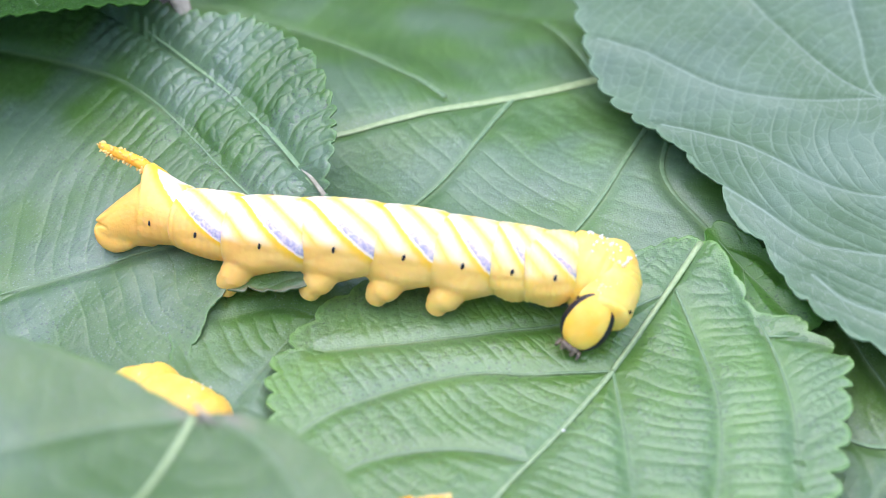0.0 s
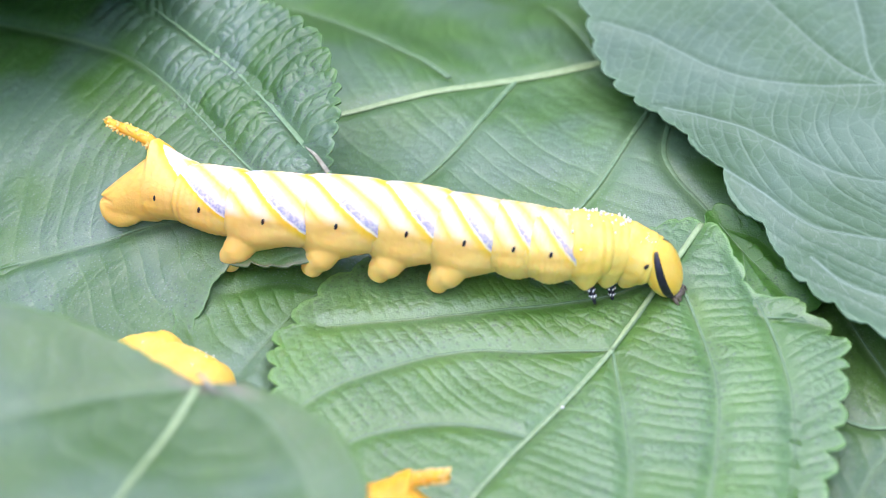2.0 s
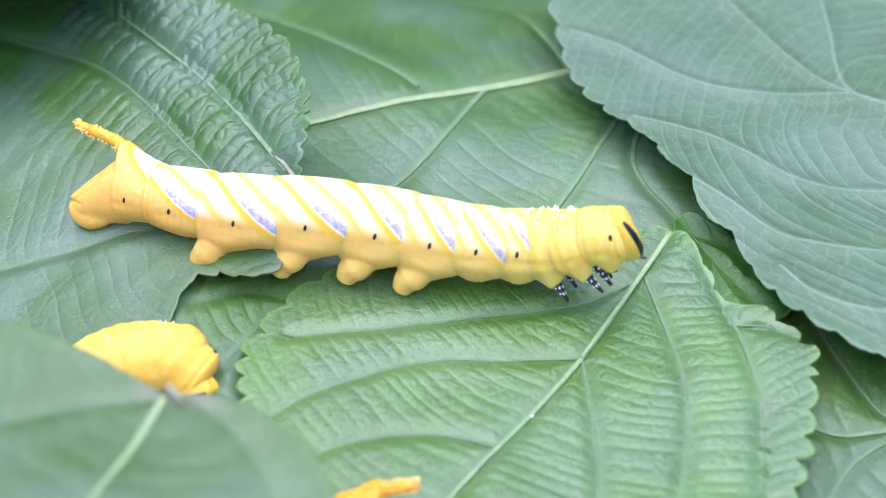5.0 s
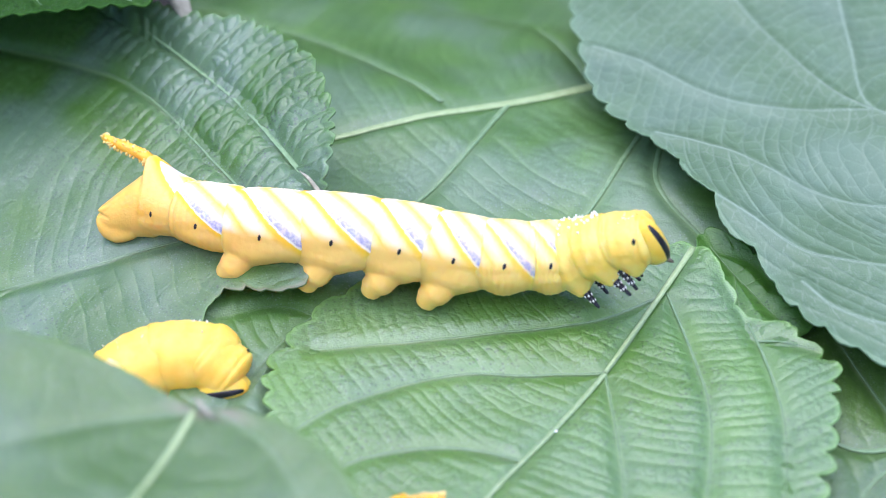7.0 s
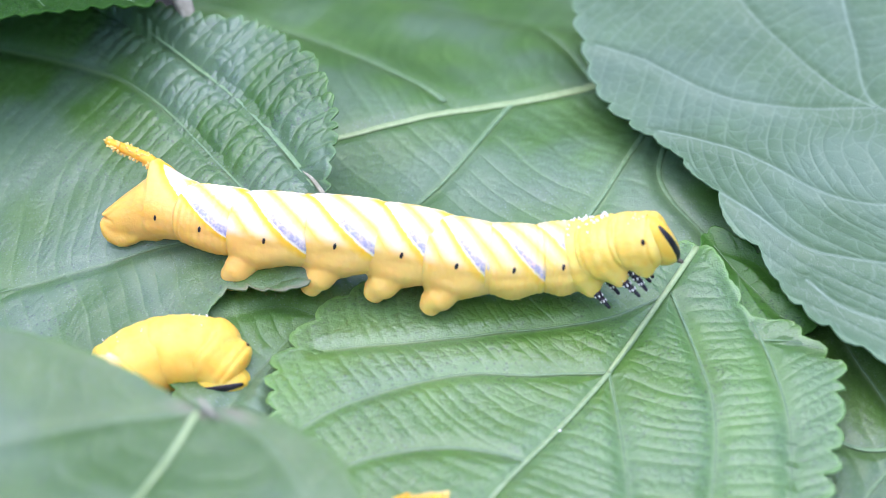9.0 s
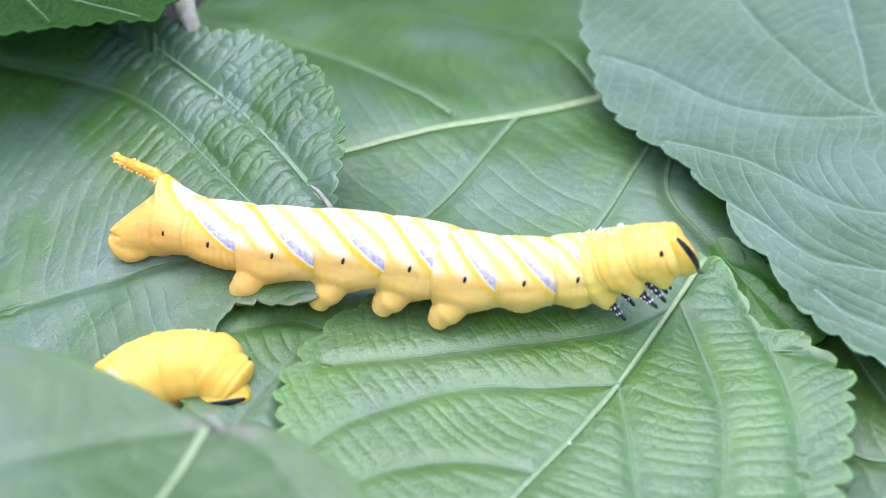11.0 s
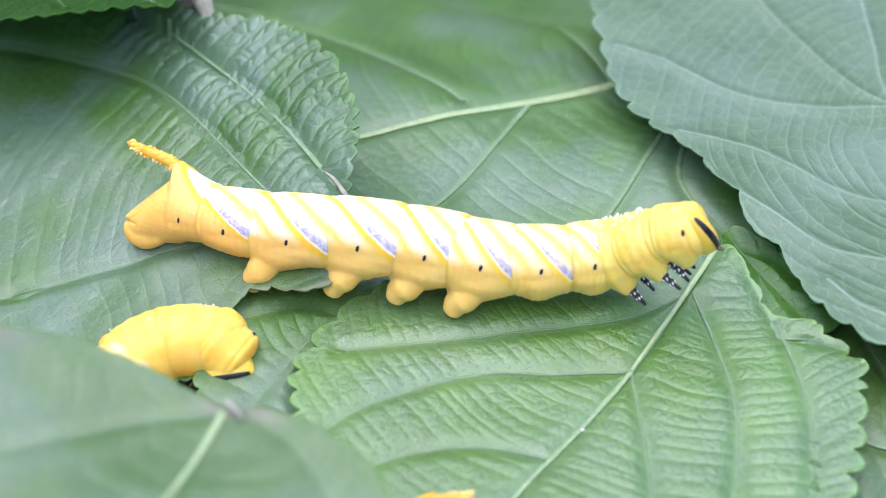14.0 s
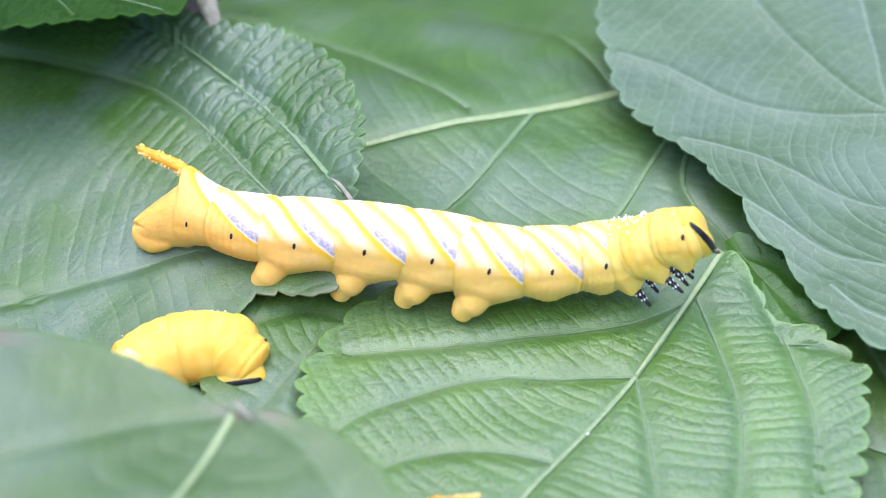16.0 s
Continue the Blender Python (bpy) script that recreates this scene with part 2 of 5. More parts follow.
# ---------------------------------------------------------------- leaves
def to_lines(x, y, lines, reach):
    """The least distance of points to a set of lines in the plan."""
    best = np.full(len(x), reach)
    for line in lines:
        lo, hi = line.min(0) - reach, line.max(0) + reach
        near = np.nonzero((x > lo[0]) & (x < hi[0]) & (y > lo[1]) & (y < hi[1]))[0]
        if not len(near):
            continue
        px, py, b = x[near], y[near], best[near]
        for (ax, ay), (bx, by) in zip(line[:-1], line[1:]):
            dx, dy = bx - ax, by - ay
            f = np.clip(((px - ax) * dx + (py - ay) * dy) / (dx * dx + dy * dy + 1e-15), 0, 1)
            b = np.minimum(b, np.hypot(px - ax - f * dx, py - ay - f * dy))
        best[near] = b
    return best


def beside(x, y, line):
    """Whether points lie to the left of a line."""
    best, left = np.full(len(x), 9.0), np.zeros(len(x), bool)
    for (ax, ay), (bx, by) in zip(line[:-1], line[1:]):
        dx, dy = bx - ax, by - ay
        f = np.clip(((x - ax) * dx + (y - ay) * dy) / (dx * dx + dy * dy + 1e-15), 0, 1)
        d = np.hypot(x - ax - f * dx, y - ay - f * dy)
        near = d < best
        best = np.where(near, d, best)
        left = np.where(near, dx * (y - ay) - dy * (x - ax) > 0, left)
    return left


def cell_gap(x, y, size, seed):
    """How far points lie from the seams of a net of uneven cells (0 on a seam), and a number for each cell."""
    rng = np.random.default_rng(900 + seed)
    table = rng.random((3, 64, 64))
    u = x / size + 0.22 * np.sin(y / size * 1.9 + seed) + 0.1 * np.sin(y / size * 4.3)
    v = y / size + 0.22 * np.sin(x / size * 2.1 + 2 * seed) + 0.1 * np.sin(x / size * 3.7)
    iu, iv = np.floor(u).astype(int), np.floor(v).astype(int)
    first, second, mark = np.full(len(x), 9.0), np.full(len(x), 9.0), np.zeros(len(x))
    for a in (-1, 0, 1):
        for b in (-1, 0, 1):
            p, q = (iu + a) % 64, (iv + b) % 64
            d = np.hypot(iu + a + 0.12 + 0.76 * table[0, p, q] - u, iv + b + 0.12 + 0.76 * table[1, p, q] - v)
            closer = d < first
            second = np.where(closer, first, np.minimum(second, d))
            mark = np.where(closer, table[2, p, q], mark)
            first = np.minimum(first, d)
    return second - first, mark


def leaf(name, label, centre, radii, height, mains, material, rib, teeth=0.007, tooth=0.0012, rings=90, around=420,
         spacing=0.0042, quilt=0.0005, under=False, rib_width=0.0008, stalk=None, wave=0.0, seed=0, fold=0.9, side_rib=None, ribs=True, dry=(), dry_from=0.972, net=0.0030, net_relief=0.22, swells=0.0, strength=None, calm=None, rungs=1.0):
    """A leaf whose outline is given by its radii at even angles, with a toothed margin, quilted blade, ribs and side veins."""
    rng = np.random.default_rng(seed)
    a = np.linspace(0, 2 * math.pi, around, endpoint=False)
    k = len(radii)
    r0 = np.asarray(radii, float)
    u = a / (2 * math.pi) * k
    i = u.astype(int) % k
    f = u - np.floor(u)
    p, q, s, w = r0[(i - 1) % k], r0[i], r0[(i + 1) % k], r0[(i + 2) % k]
    edge = 0.5 * (2 * q + (s - p) * f + (2 * p - 5 * q + 4 * s - w) * f**2 + (3 * q - 3 * s + w - p) * f**3)
    ex, ey = edge * np.cos(a), edge * np.sin(a)
    run = np.cumsum(np.hypot(np.diff(ex, append=ex[0]), np.diff(ey, append=ey[0])))
    step = run / teeth + 0.6 * np.sin(run / teeth * 0.37 + seed) + 0.3 * np.sin(run / teeth * 0.83)
    saw = np.abs(np.sin(math.pi * step)) ** 0.7
    bite = np.full(around, tooth)
    if calm:
        bite = tooth * (1 - 0.9 * np.exp(-(((ex + centre[0] - calm[0]) ** 2 + (ey + centre[1] - calm[1]) ** 2) / calm[2] ** 2)))
    edge = edge + bite * (saw - 0.6) * (0.8 + 0.3 * np.sin(step * 1.7)) + 0.00016 * np.sin(run * 2100) * np.sin(run * 700)
    t = np.linspace(0, 1, rings + 1)[1:]
    x = (t[:, None] * edge[None]).ravel() + centre[0]
    y = (t[:, None] * edge[None]).ravel() + centre[1]
    x = np.r_[centre[0], (t[:, None] * (edge * np.cos(a))[None]).ravel() + centre[0]]
    y = np.r_[centre[1], (t[:, None] * (edge * np.sin(a))[None]).ravel() + centre[1]]
    rim = np.r_[0.0, np.repeat(t, around)]
    lines = [smooth_line(m, 24) for m in mains]

    def inside(px, py):
        dx, dy = px - centre[0], py - centre[1]
        return math.hypot(dx, dy) < 0.97 * edge[int((math.atan2(dy, dx) % (2 * math.pi)) / (2 * math.pi) * around) % around]

    def ripple(px, py):
        return swells * (np.sin(78 * px + 2 * np.sin(61 * py) + seed) + np.sin(93 * py + 1.7 * np.sin(49 * px) + 2 * seed)) + 0.00008 * np.sin(430 * px + 3 * np.sin(170 * py))

    # rungs cross from rib to rib in uneven arcs about the leaf's foot
    foot = mains[0][0]
    away, turn = np.hypot(x - foot[0], y - foot[1]), np.arctan2(y - foot[1], x - foot[0])
    ph = rng.uniform(0, 6.28, 6)
    field = np.zeros(len(x), int)
    for n, line in enumerate(lines):
        field += (1 << n) * beside(x, y, line[::3])
    shift = rng.random(1 << len(lines))
    rung = away / spacing + shift[field] + 0.22 * np.sin(5 * turn + ph[0]) + 0.10 * np.sin(13 * turn + ph[1]) + 0.10 * np.sin(150 * x + ph[2]) * np.sin(170 * y + ph[3]) + 0.32 * np.sin(0.9 * away / spacing + ph[4] + 3 * shift[field])
    saw = rung % 1.0
    steady = 0.55 + 0.45 * np.sin(2.4 * np.floor(rung) + 4 * turn + ph[5])
    ds_ = np.minimum(saw, 1 - saw) * spacing
    dm = to_lines(x, y, lines, 0.006)
    gap, mark = cell_gap(x, y, net, seed)
    fine_gap, fine_mark = cell_gap(x, y, 0.36 * net, seed + 40)
    sign = -1.0 if under else 1.0
    base = np.array(height(x, y))
    relief = quilt * (1.0 if strength is None else strength(x, y))
    rise = 1 - np.exp(-(dm / 0.0022) ** 2)
    z = base + sign * relief * (1 - rungs * (0.3 + 0.7 * steady) * np.exp(-ds_ / 0.0008)) * rise + sign * fold * quilt * (1 - np.exp(-(dm / 0.0022) ** 2))
    z += sign * net_relief * relief * rise * ((0.6 + 0.8 * mark) * (1 - np.exp(-gap / 0.30)) + 0.10 * (1 - np.exp(-fine_gap / 0.3)))
    z += ripple(x, y) + wave * rim**4 * np.sin(run[np.r_[0, np.tile(np.arange(around), rings)]] / 0.011 + seed)
    thing = new(name)
    origin = np.array([centre[0], centre[1], float(height(np.array([centre[0]]), np.array([centre[1]]))[0])])
    thing.location = origin
    top = np.stack([x, y, z], 1) - origin
    n = len(top)
    faces = [(0, 1 + j, 1 + (j + 1) % around) for j in range(around)]
    for r in range(rings - 1):
        o = 1 + r * around
        faces += [(o + j, o + around + j, o + around + (j + 1) % around, o + (j + 1) % around) for j in range(around)]
    last = 1 + (rings - 1) * around
    thick = 0.0004
    coarse = [0.0] + [0.25, 0.5, 0.75, 1.0]
    low, ids = [top[0] - [0, 0, 0.0012]], []
    for c in coarse[1:]:
        r = max(0, min(rings - 1, int(round(c * rings)) - 1))
        low.append(top[1 + r * around: 1 + (r + 1) * around] - [0, 0, thick if c == 1.0 else 0.0012])
    low = np.vstack(low)
    faces += [(n, n + 1 + (j + 1) % around, n + 1 + j) for j in range(around)]
    for r in range(3):
        o = n + 1 + r * around
        faces += [(o + j, o + (j + 1) % around, o + around + (j + 1) % around, o + around + j) for j in range(around)]
    o = n + 1 + 3 * around
    faces += [(last + j, o + j, o + (j + 1) % around, last + (j + 1) % around) for j in range(around)]
    pad = np.zeros(len(low))
    withered = np.zeros(n)
    for px, py in dry:
        withered = np.maximum(withered, np.exp(-(((x - px) ** 2 + (y - py) ** 2) / 0.0045**2)))
    withered *= np.clip((rim - dry_from) / 0.02, 0, 1)
    mesh_part("blade", np.vstack([top, low]), faces, material, thing, floats={
        "main_vein": np.r_[np.exp(-(dm / (0.6 * rib_width)) ** 2), pad],
        "margin": np.r_[np.exp(-((1 - rim) / 0.018) ** 2), pad],
        "withered": np.r_[withered, np.zeros(len(low))],
        "side_vein": np.r_[np.maximum((0.35 + 0.5 * steady) * np.exp(-(ds_ / 0.00024) ** 2), np.maximum((0.75 if under else 0.16) * np.exp(-(gap * net / 0.00026) ** 2), 0.10 * np.exp(-(fine_gap * net * 0.36 / 0.00016) ** 2))), pad]})
    if ribs:
        for m, line in enumerate(lines):
            keep = [j for j in range(len(line)) if inside(*line[j])]
            if len(keep) < 3:
                continue
            l = smooth_line(line[keep], 40)
            lz = height(l[:, 0], l[:, 1]) + ripple(l[:, 0], l[:, 1]) + (0.0002 + 0.45 * quilt if not under else -0.00002)
            wide = np.linspace(1.0, 0.3, 40) * rib_width * (1.0 if m == 0 else 0.42)
            v, f = tube(np.c_[l, lz] - origin, wide, 10, 0.24)
            mesh_part("midrib" if m == 0 else "vein", v, f, rib if m == 0 else side_rib or rib, thing)
    if stalk is not None:
        l = smooth_line(stalk["line"], 16)
        v, f = tube(l - origin, np.linspace(*stalk["width"], 16), 12, 0.6)
        mesh_part("leaf_stalk", v, f, STALK if stalk.get("grey") else RIB, thing, stalk.get("label", ""))
    return tagged(thing, label, "leaf", "pile of leaves")


def flat_height(z0, ax=0.0, ay=0.0, cx=0.0, cy=0.0, bow=0.0):
    return lambda x, y: z0 + ax * (x - cx) + ay * (y - cy) - bow * ((x - cx) ** 2 + (y - cy) ** 2)


def tail_leaf_height(x, y):
    d = 0.81 * (x + 0.063) + 0.59 * (y - 0.0315)
    d = np.maximum(d, -0.05) + 0.1 * np.minimum(d + 0.05, 0)
    return 0.0095 + 0.26 * d + 0.0018 * np.log1p(np.exp(d / 0.006))


def tail_leaf_relief(x, y):
    d = 0.81 * (x + 0.063) + 0.59 * (y - 0.0315)
    return 0.28 + 1.0 / (1 + np.exp(-(d - 0.001) / 0.0035))


def back_leaf_height(x, y):
    return 0.001 - 0.0030 * np.log1p(np.exp((y - 0.064) / 0.009))


leaf('leaf', 'broad grey-green leaf with an eaten edge, under the caterpillar tail', (-0.0648, 0.0129), [0.0420, 0.0420, 0.0414, 0.0414, 0.0411, 0.0407, 0.0408, 0.0409, 0.0417, 0.0421, 0.0428, 0.0448, 0.0490, 0.0550, 0.0625, 0.0725, 0.0823, 0.0883, 0.0945, 0.1021, 0.1002, 0.0954, 0.0926, 0.0866, 0.0797, 0.0749, 0.0703, 0.0652, 0.0618, 0.0595, 0.0567, 0.0552, 0.0546, 0.0544, 0.0531, 0.0527, 0.0529, 0.0540, 0.0525, 0.0450, 0.0397, 0.0421, 0.0507, 0.0509, 0.0477, 0.0444, 0.0426, 0.0425], tail_leaf_height,
     [[(-0.0257, -0.0002), (-0.0421, 0.0253), (-0.0577, 0.0446), (-0.0754, 0.0646), (-0.0939, 0.0807)], [(-0.0302, -0.0095), (-0.0439, 0.0080), (-0.0643, 0.0358), (-0.0799, 0.0501), (-0.1056, 0.0643), (-0.1284, 0.0720)], [(-0.0277, -0.0017), (-0.0424, -0.0046), (-0.0578, -0.0054), (-0.0741, -0.0084), (-0.0921, -0.0114), (-0.1141, -0.0179)]],
     SHADY, RIB_DIM, rings=200, around=960, quilt=0.0009, net=0.0032, net_relief=0.30, rungs=0.85, strength=tail_leaf_relief, seed=1, spacing=0.0044, teeth=0.0048, tooth=0.0018, rib_width=0.00065,
     dry=[(-0.0405, -0.0189), (-0.0368, -0.0210), (-0.0327, -0.0225), (-0.0292, -0.0210)],
     stalk={"line": [(-0.0292, 0.0055, 0.0172), (-0.0270, 0.0022, 0.0176), (-0.0240, -0.0034, 0.0176)], "width": (0.0003, 0.0006), "grey": True, "label": 'thin grey-brown leaf stalk'})
leaf('leaf', 'wide green leaf with a pale midrib, lying behind the caterpillar', (0.0032, 0.0379), [0.0822, 0.0869, 0.0920, 0.1004, 0.1143, 0.1375, 0.1650, 0.2126, 0.2600, 0.2911, 0.2318, 0.1857, 0.1440, 0.1142, 0.0934, 0.0811, 0.0737, 0.0657, 0.0603, 0.0573, 0.0552, 0.0514, 0.0496, 0.0484, 0.0468, 0.0467, 0.0481, 0.0500, 0.0534, 0.0593, 0.0690, 0.0876, 0.0928, 0.0815, 0.0805, 0.0803], back_leaf_height,
     [[(0.0701, 0.0813), (0.0370, 0.0628), (0.0032, 0.0473), (-0.0264, 0.0358), (-0.0547, 0.0247)], [(0.0005, 0.0508), (-0.0193, 0.0781), (-0.0379, 0.0976), (-0.0672, 0.1167)], [(0.0371, 0.0634), (0.0244, 0.1090), (0.0141, 0.1908)], [(0.0542, 0.0549), (0.0437, 0.0332), (0.0341, 0.0140), (0.0198, -0.0063)], [(0.0546, 0.0453), (0.0485, 0.0220), (0.0567, 0.0049), (0.0645, -0.0093)], [(0.0165, 0.0530), (0.0045, 0.0295), (-0.0090, 0.0097)]],
     GREEN, RIB, rings=140, around=640, side_rib=RIB_DIM, quilt=0.00045, net=0.0036, swells=0.0009, rungs=0.55, seed=2, spacing=0.0058, rib_width=0.0016, wave=0.001)
leaf('leaf', 'pale grey-green underside of a large toothed leaf', (0.0894, 0.0288), [0.0628, 0.0645, 0.0682, 0.0746, 0.0852, 0.1030, 0.1065, 0.1074, 0.1117, 0.1063, 0.0972, 0.0921, 0.0872, 0.0836, 0.0751, 0.0648, 0.0585, 0.0526, 0.0459, 0.0407, 0.0395, 0.0391, 0.0412, 0.0440, 0.0478, 0.0585, 0.0684, 0.0750, 0.0773, 0.0716, 0.0687, 0.0660, 0.0612, 0.0588, 0.0583, 0.0595], flat_height(0.012),
     [[(0.1220, 0.0232), (0.0984, 0.0362), (0.0866, 0.0502), (0.0753, 0.0733), (0.0658, 0.0987)], [(0.1204, 0.0272), (0.0984, 0.0362), (0.0978, 0.0618), (0.0985, 0.0888)], [(0.0984, 0.0362), (0.0755, 0.0370), (0.0597, 0.0432), (0.0465, 0.0552), (0.0363, 0.0608)], [(0.1173, 0.0039), (0.0983, 0.0046), (0.0832, 0.0072), (0.0656, 0.0194), (0.0479, 0.0272)], [(0.1117, -0.0191), (0.0938, -0.0176), (0.0764, -0.0127), (0.0653, -0.0013), (0.0557, 0.0068)], [(0.1085, -0.0321), (0.0911, -0.0354), (0.0790, -0.0308), (0.0728, -0.0212)]],
     PALE, RIB_SOFT, rings=170, around=860, quilt=0.0004, under=True, net=0.0042, net_relief=0.3, swells=0.0009, seed=3, teeth=0.0095, tooth=0.0024, spacing=0.0038, rib_width=0.00042)
leaf('leaf', 'broad fresh green leaf with scalloped edge under the caterpillar head', (0.0246, -0.0481), [0.0511, 0.0522, 0.0501, 0.0481, 0.0427, 0.0448, 0.0476, 0.0508, 0.0489, 0.0423, 0.0387, 0.0371, 0.0363, 0.0361, 0.0372, 0.0391, 0.0419, 0.0446, 0.0485, 0.0516, 0.0547, 0.0559, 0.0569, 0.0580, 0.0572, 0.0563, 0.0562, 0.0571, 0.0589, 0.0618, 0.0639, 0.0660, 0.0682, 0.0681, 0.0692, 0.0689, 0.0664, 0.0652, 0.0620, 0.0597, 0.0586, 0.0566, 0.0541, 0.0526, 0.0509, 0.0501, 0.0500, 0.0503], flat_height(0.0065, 0.04, 0.0, 0.04, 0.0),
     [[(0.0529, -0.0070), (0.0324, -0.0412), (0.0104, -0.0712), (-0.0025, -0.0895), (-0.0151, -0.1062)], [(0.0324, -0.0412), (0.0184, -0.0413), (0.0022, -0.0415), (-0.0180, -0.0498), (-0.0300, -0.0594)], [(0.0324, -0.0412), (0.0334, -0.0597), (0.0332, -0.0756), (0.0298, -0.0961)], [(0.0464, -0.0200), (0.0494, -0.0353), (0.0512, -0.0503), (0.0498, -0.0656), (0.0452, -0.0846)], [(0.0585, -0.0162), (0.0627, -0.0341), (0.0646, -0.0507), (0.0640, -0.0633), (0.0611, -0.0788)], [(0.0452, -0.0208), (0.0301, -0.0276), (0.0077, -0.0309), (-0.0122, -0.0334), (-0.0243, -0.0346)], [(0.0156, -0.0640), (0.0033, -0.0603), (-0.0132, -0.0625), (-0.0251, -0.0702)], [(0.0629, -0.0337), (0.0681, -0.0343), (0.0753, -0.0376)]],
     FRESH, RIB_GREY, rings=210, around=960, side_rib=RIB_DIM, quilt=0.00052, net=0.0022, net_relief=0.26, rungs=0.68, swells=0.0006, seed=4, calm=(0.060, -0.010, 0.017), teeth=0.0074, tooth=0.0032, spacing=0.0032, rib_width=0.0006,
     stalk={"line": [(0.0529, -0.0071, 0.0082), (0.0463, -0.0186, 0.0078), (0.0394, -0.0300, 0.0071), (0.0324, -0.0413, 0.0062)], "width": (0.00068, 0.00036), "grey": False, "label": 'pale cut leaf stalk'})
leaf('leaf', 'small dark green leaf seen through the eaten gap', (-0.0333, -0.0333), [0.0292, 0.0367, 0.0435, 0.0358, 0.0260, 0.0231, 0.0229, 0.0251, 0.0251, 0.0218, 0.0199, 0.0201, 0.0221, 0.0232, 0.0274, 0.0273, 0.0258, 0.0236, 0.0231, 0.0245], flat_height(0.0025),
     [[(-0.0152, -0.0152), (-0.0283, -0.0269), (-0.0424, -0.0513)], [(-0.0240, -0.0236), (-0.0333, -0.0205), (-0.0443, -0.0239)], [(-0.0283, -0.0269), (-0.0326, -0.0425), (-0.0303, -0.0569)], [(-0.0240, -0.0236), (-0.0188, -0.0363), (-0.0182, -0.0482)]],
     GREEN, RIB_DIM, rings=60, around=260, quilt=0.0005, seed=5, spacing=0.0040, rib_width=0.0002)
leaf('leaf', 'shiny dark green leaf at the lower edge of the pile', (0.0891, -0.0553), [0.0307, 0.0308, 0.0343, 0.0356, 0.0354, 0.0335, 0.0362, 0.0307, 0.0246, 0.0224, 0.0225, 0.0241, 0.0286, 0.0344, 0.0369, 0.0336, 0.0309, 0.0283, 0.0265, 0.0275], flat_height(0.0005),
     [[(0.1162, -0.0508), (0.0901, -0.0547), (0.0793, -0.0558), (0.0720, -0.0512)], [(0.1002, -0.0538), (0.0900, -0.0510), (0.0840, -0.0362), (0.0811, -0.0267)], [(0.0936, -0.0546), (0.0811, -0.0637), (0.0723, -0.0781)]],
     DEEP, RIB_DIM, rings=60, around=260, quilt=0.0005, seed=6, spacing=0.0042)
leaf('leaf', 'out-of-focus green leaf covering the second caterpillar', (-0.0512, -0.1029), [0.0388, 0.0355, 0.0318, 0.0288, 0.0253, 0.0222, 0.0211, 0.0216, 0.0231, 0.0253, 0.0281, 0.0320, 0.0366, 0.0427, 0.0510, 0.0572, 0.0547, 0.0539, 0.0508, 0.0476, 0.0461, 0.0460, 0.0466, 0.0431, 0.0413, 0.0408, 0.0416, 0.0419, 0.0414, 0.0421, 0.0443, 0.0446, 0.0434, 0.0437, 0.0426, 0.0411], flat_height(0.044),
     [[(-0.0382, -0.0849), (-0.0412, -0.0943), (-0.0450, -0.1050), (-0.0497, -0.1187), (-0.0555, -0.1322)], [(-0.0389, -0.0868), (-0.0516, -0.0886), (-0.0625, -0.0923), (-0.0783, -0.0999)], [(-0.0372, -0.0856), (-0.0273, -0.0936), (-0.0205, -0.1047), (-0.0174, -0.1173)]],
     DEEP, RIB, rings=70, around=320, side_rib=RIB_DIM, quilt=0.0002, swells=0.0009, seed=7, tooth=0.0005, rib_width=0.00065, spacing=0.006,
     dry=[(-0.0960, -0.0713), (-0.0903, -0.0701), (-0.0850, -0.0712), (-0.0800, -0.0728), (-0.0380, -0.0862), (-0.0345, -0.0880), (-0.0360, -0.0905)], dry_from=0.86,
     stalk={"line": [(-0.0384, -0.0853, 0.0442), (-0.0373, -0.0869, 0.0446), (-0.0354, -0.0891, 0.0444)], "width": (0.0005, 0.0003), "grey": True, "label": 'brown withered stalk stub'})
# Only the tip is in view; the unseen rest is enlarged to shade the tail leaf.
leaf('leaf', 'bright green leaf tip hanging over the back of the pile', (-0.0969, 0.0738), [0.0315, 0.0310, 0.0315, 0.0340, 0.0398, 0.0524, 0.0850, 0.1299, 0.1437, 0.0918, 0.0690, 0.0585, 0.0527, 0.0446, 0.0410, 0.0406, 0.0430, 0.0402, 0.0366, 0.0354, 0.0369, 0.0411, 0.0407, 0.0345], flat_height(0.027, 0.0, -0.1, 0.0, 0.085),
     [[(-0.1345, 0.0656), (-0.0992, 0.0606), (-0.0660, 0.0461)], [(-0.0992, 0.0606), (-0.0883, 0.0443)], [(-0.1158, 0.0646), (-0.1037, 0.0400)]],
     BRIGHT, RIB_DIM, rings=60, around=320, quilt=0.0010, seed=8, teeth=0.006, tooth=0.0018, spacing=0.0036, rib_width=0.0004,
     stalk={"line": [(-0.0640, 0.0700, 0.0250), (-0.0608, 0.0612, 0.0226), (-0.0570, 0.0545, 0.0180)], "width": (0.0034, 0.0012), "grey": True, "label": 'grey weathered leaf stalk'})
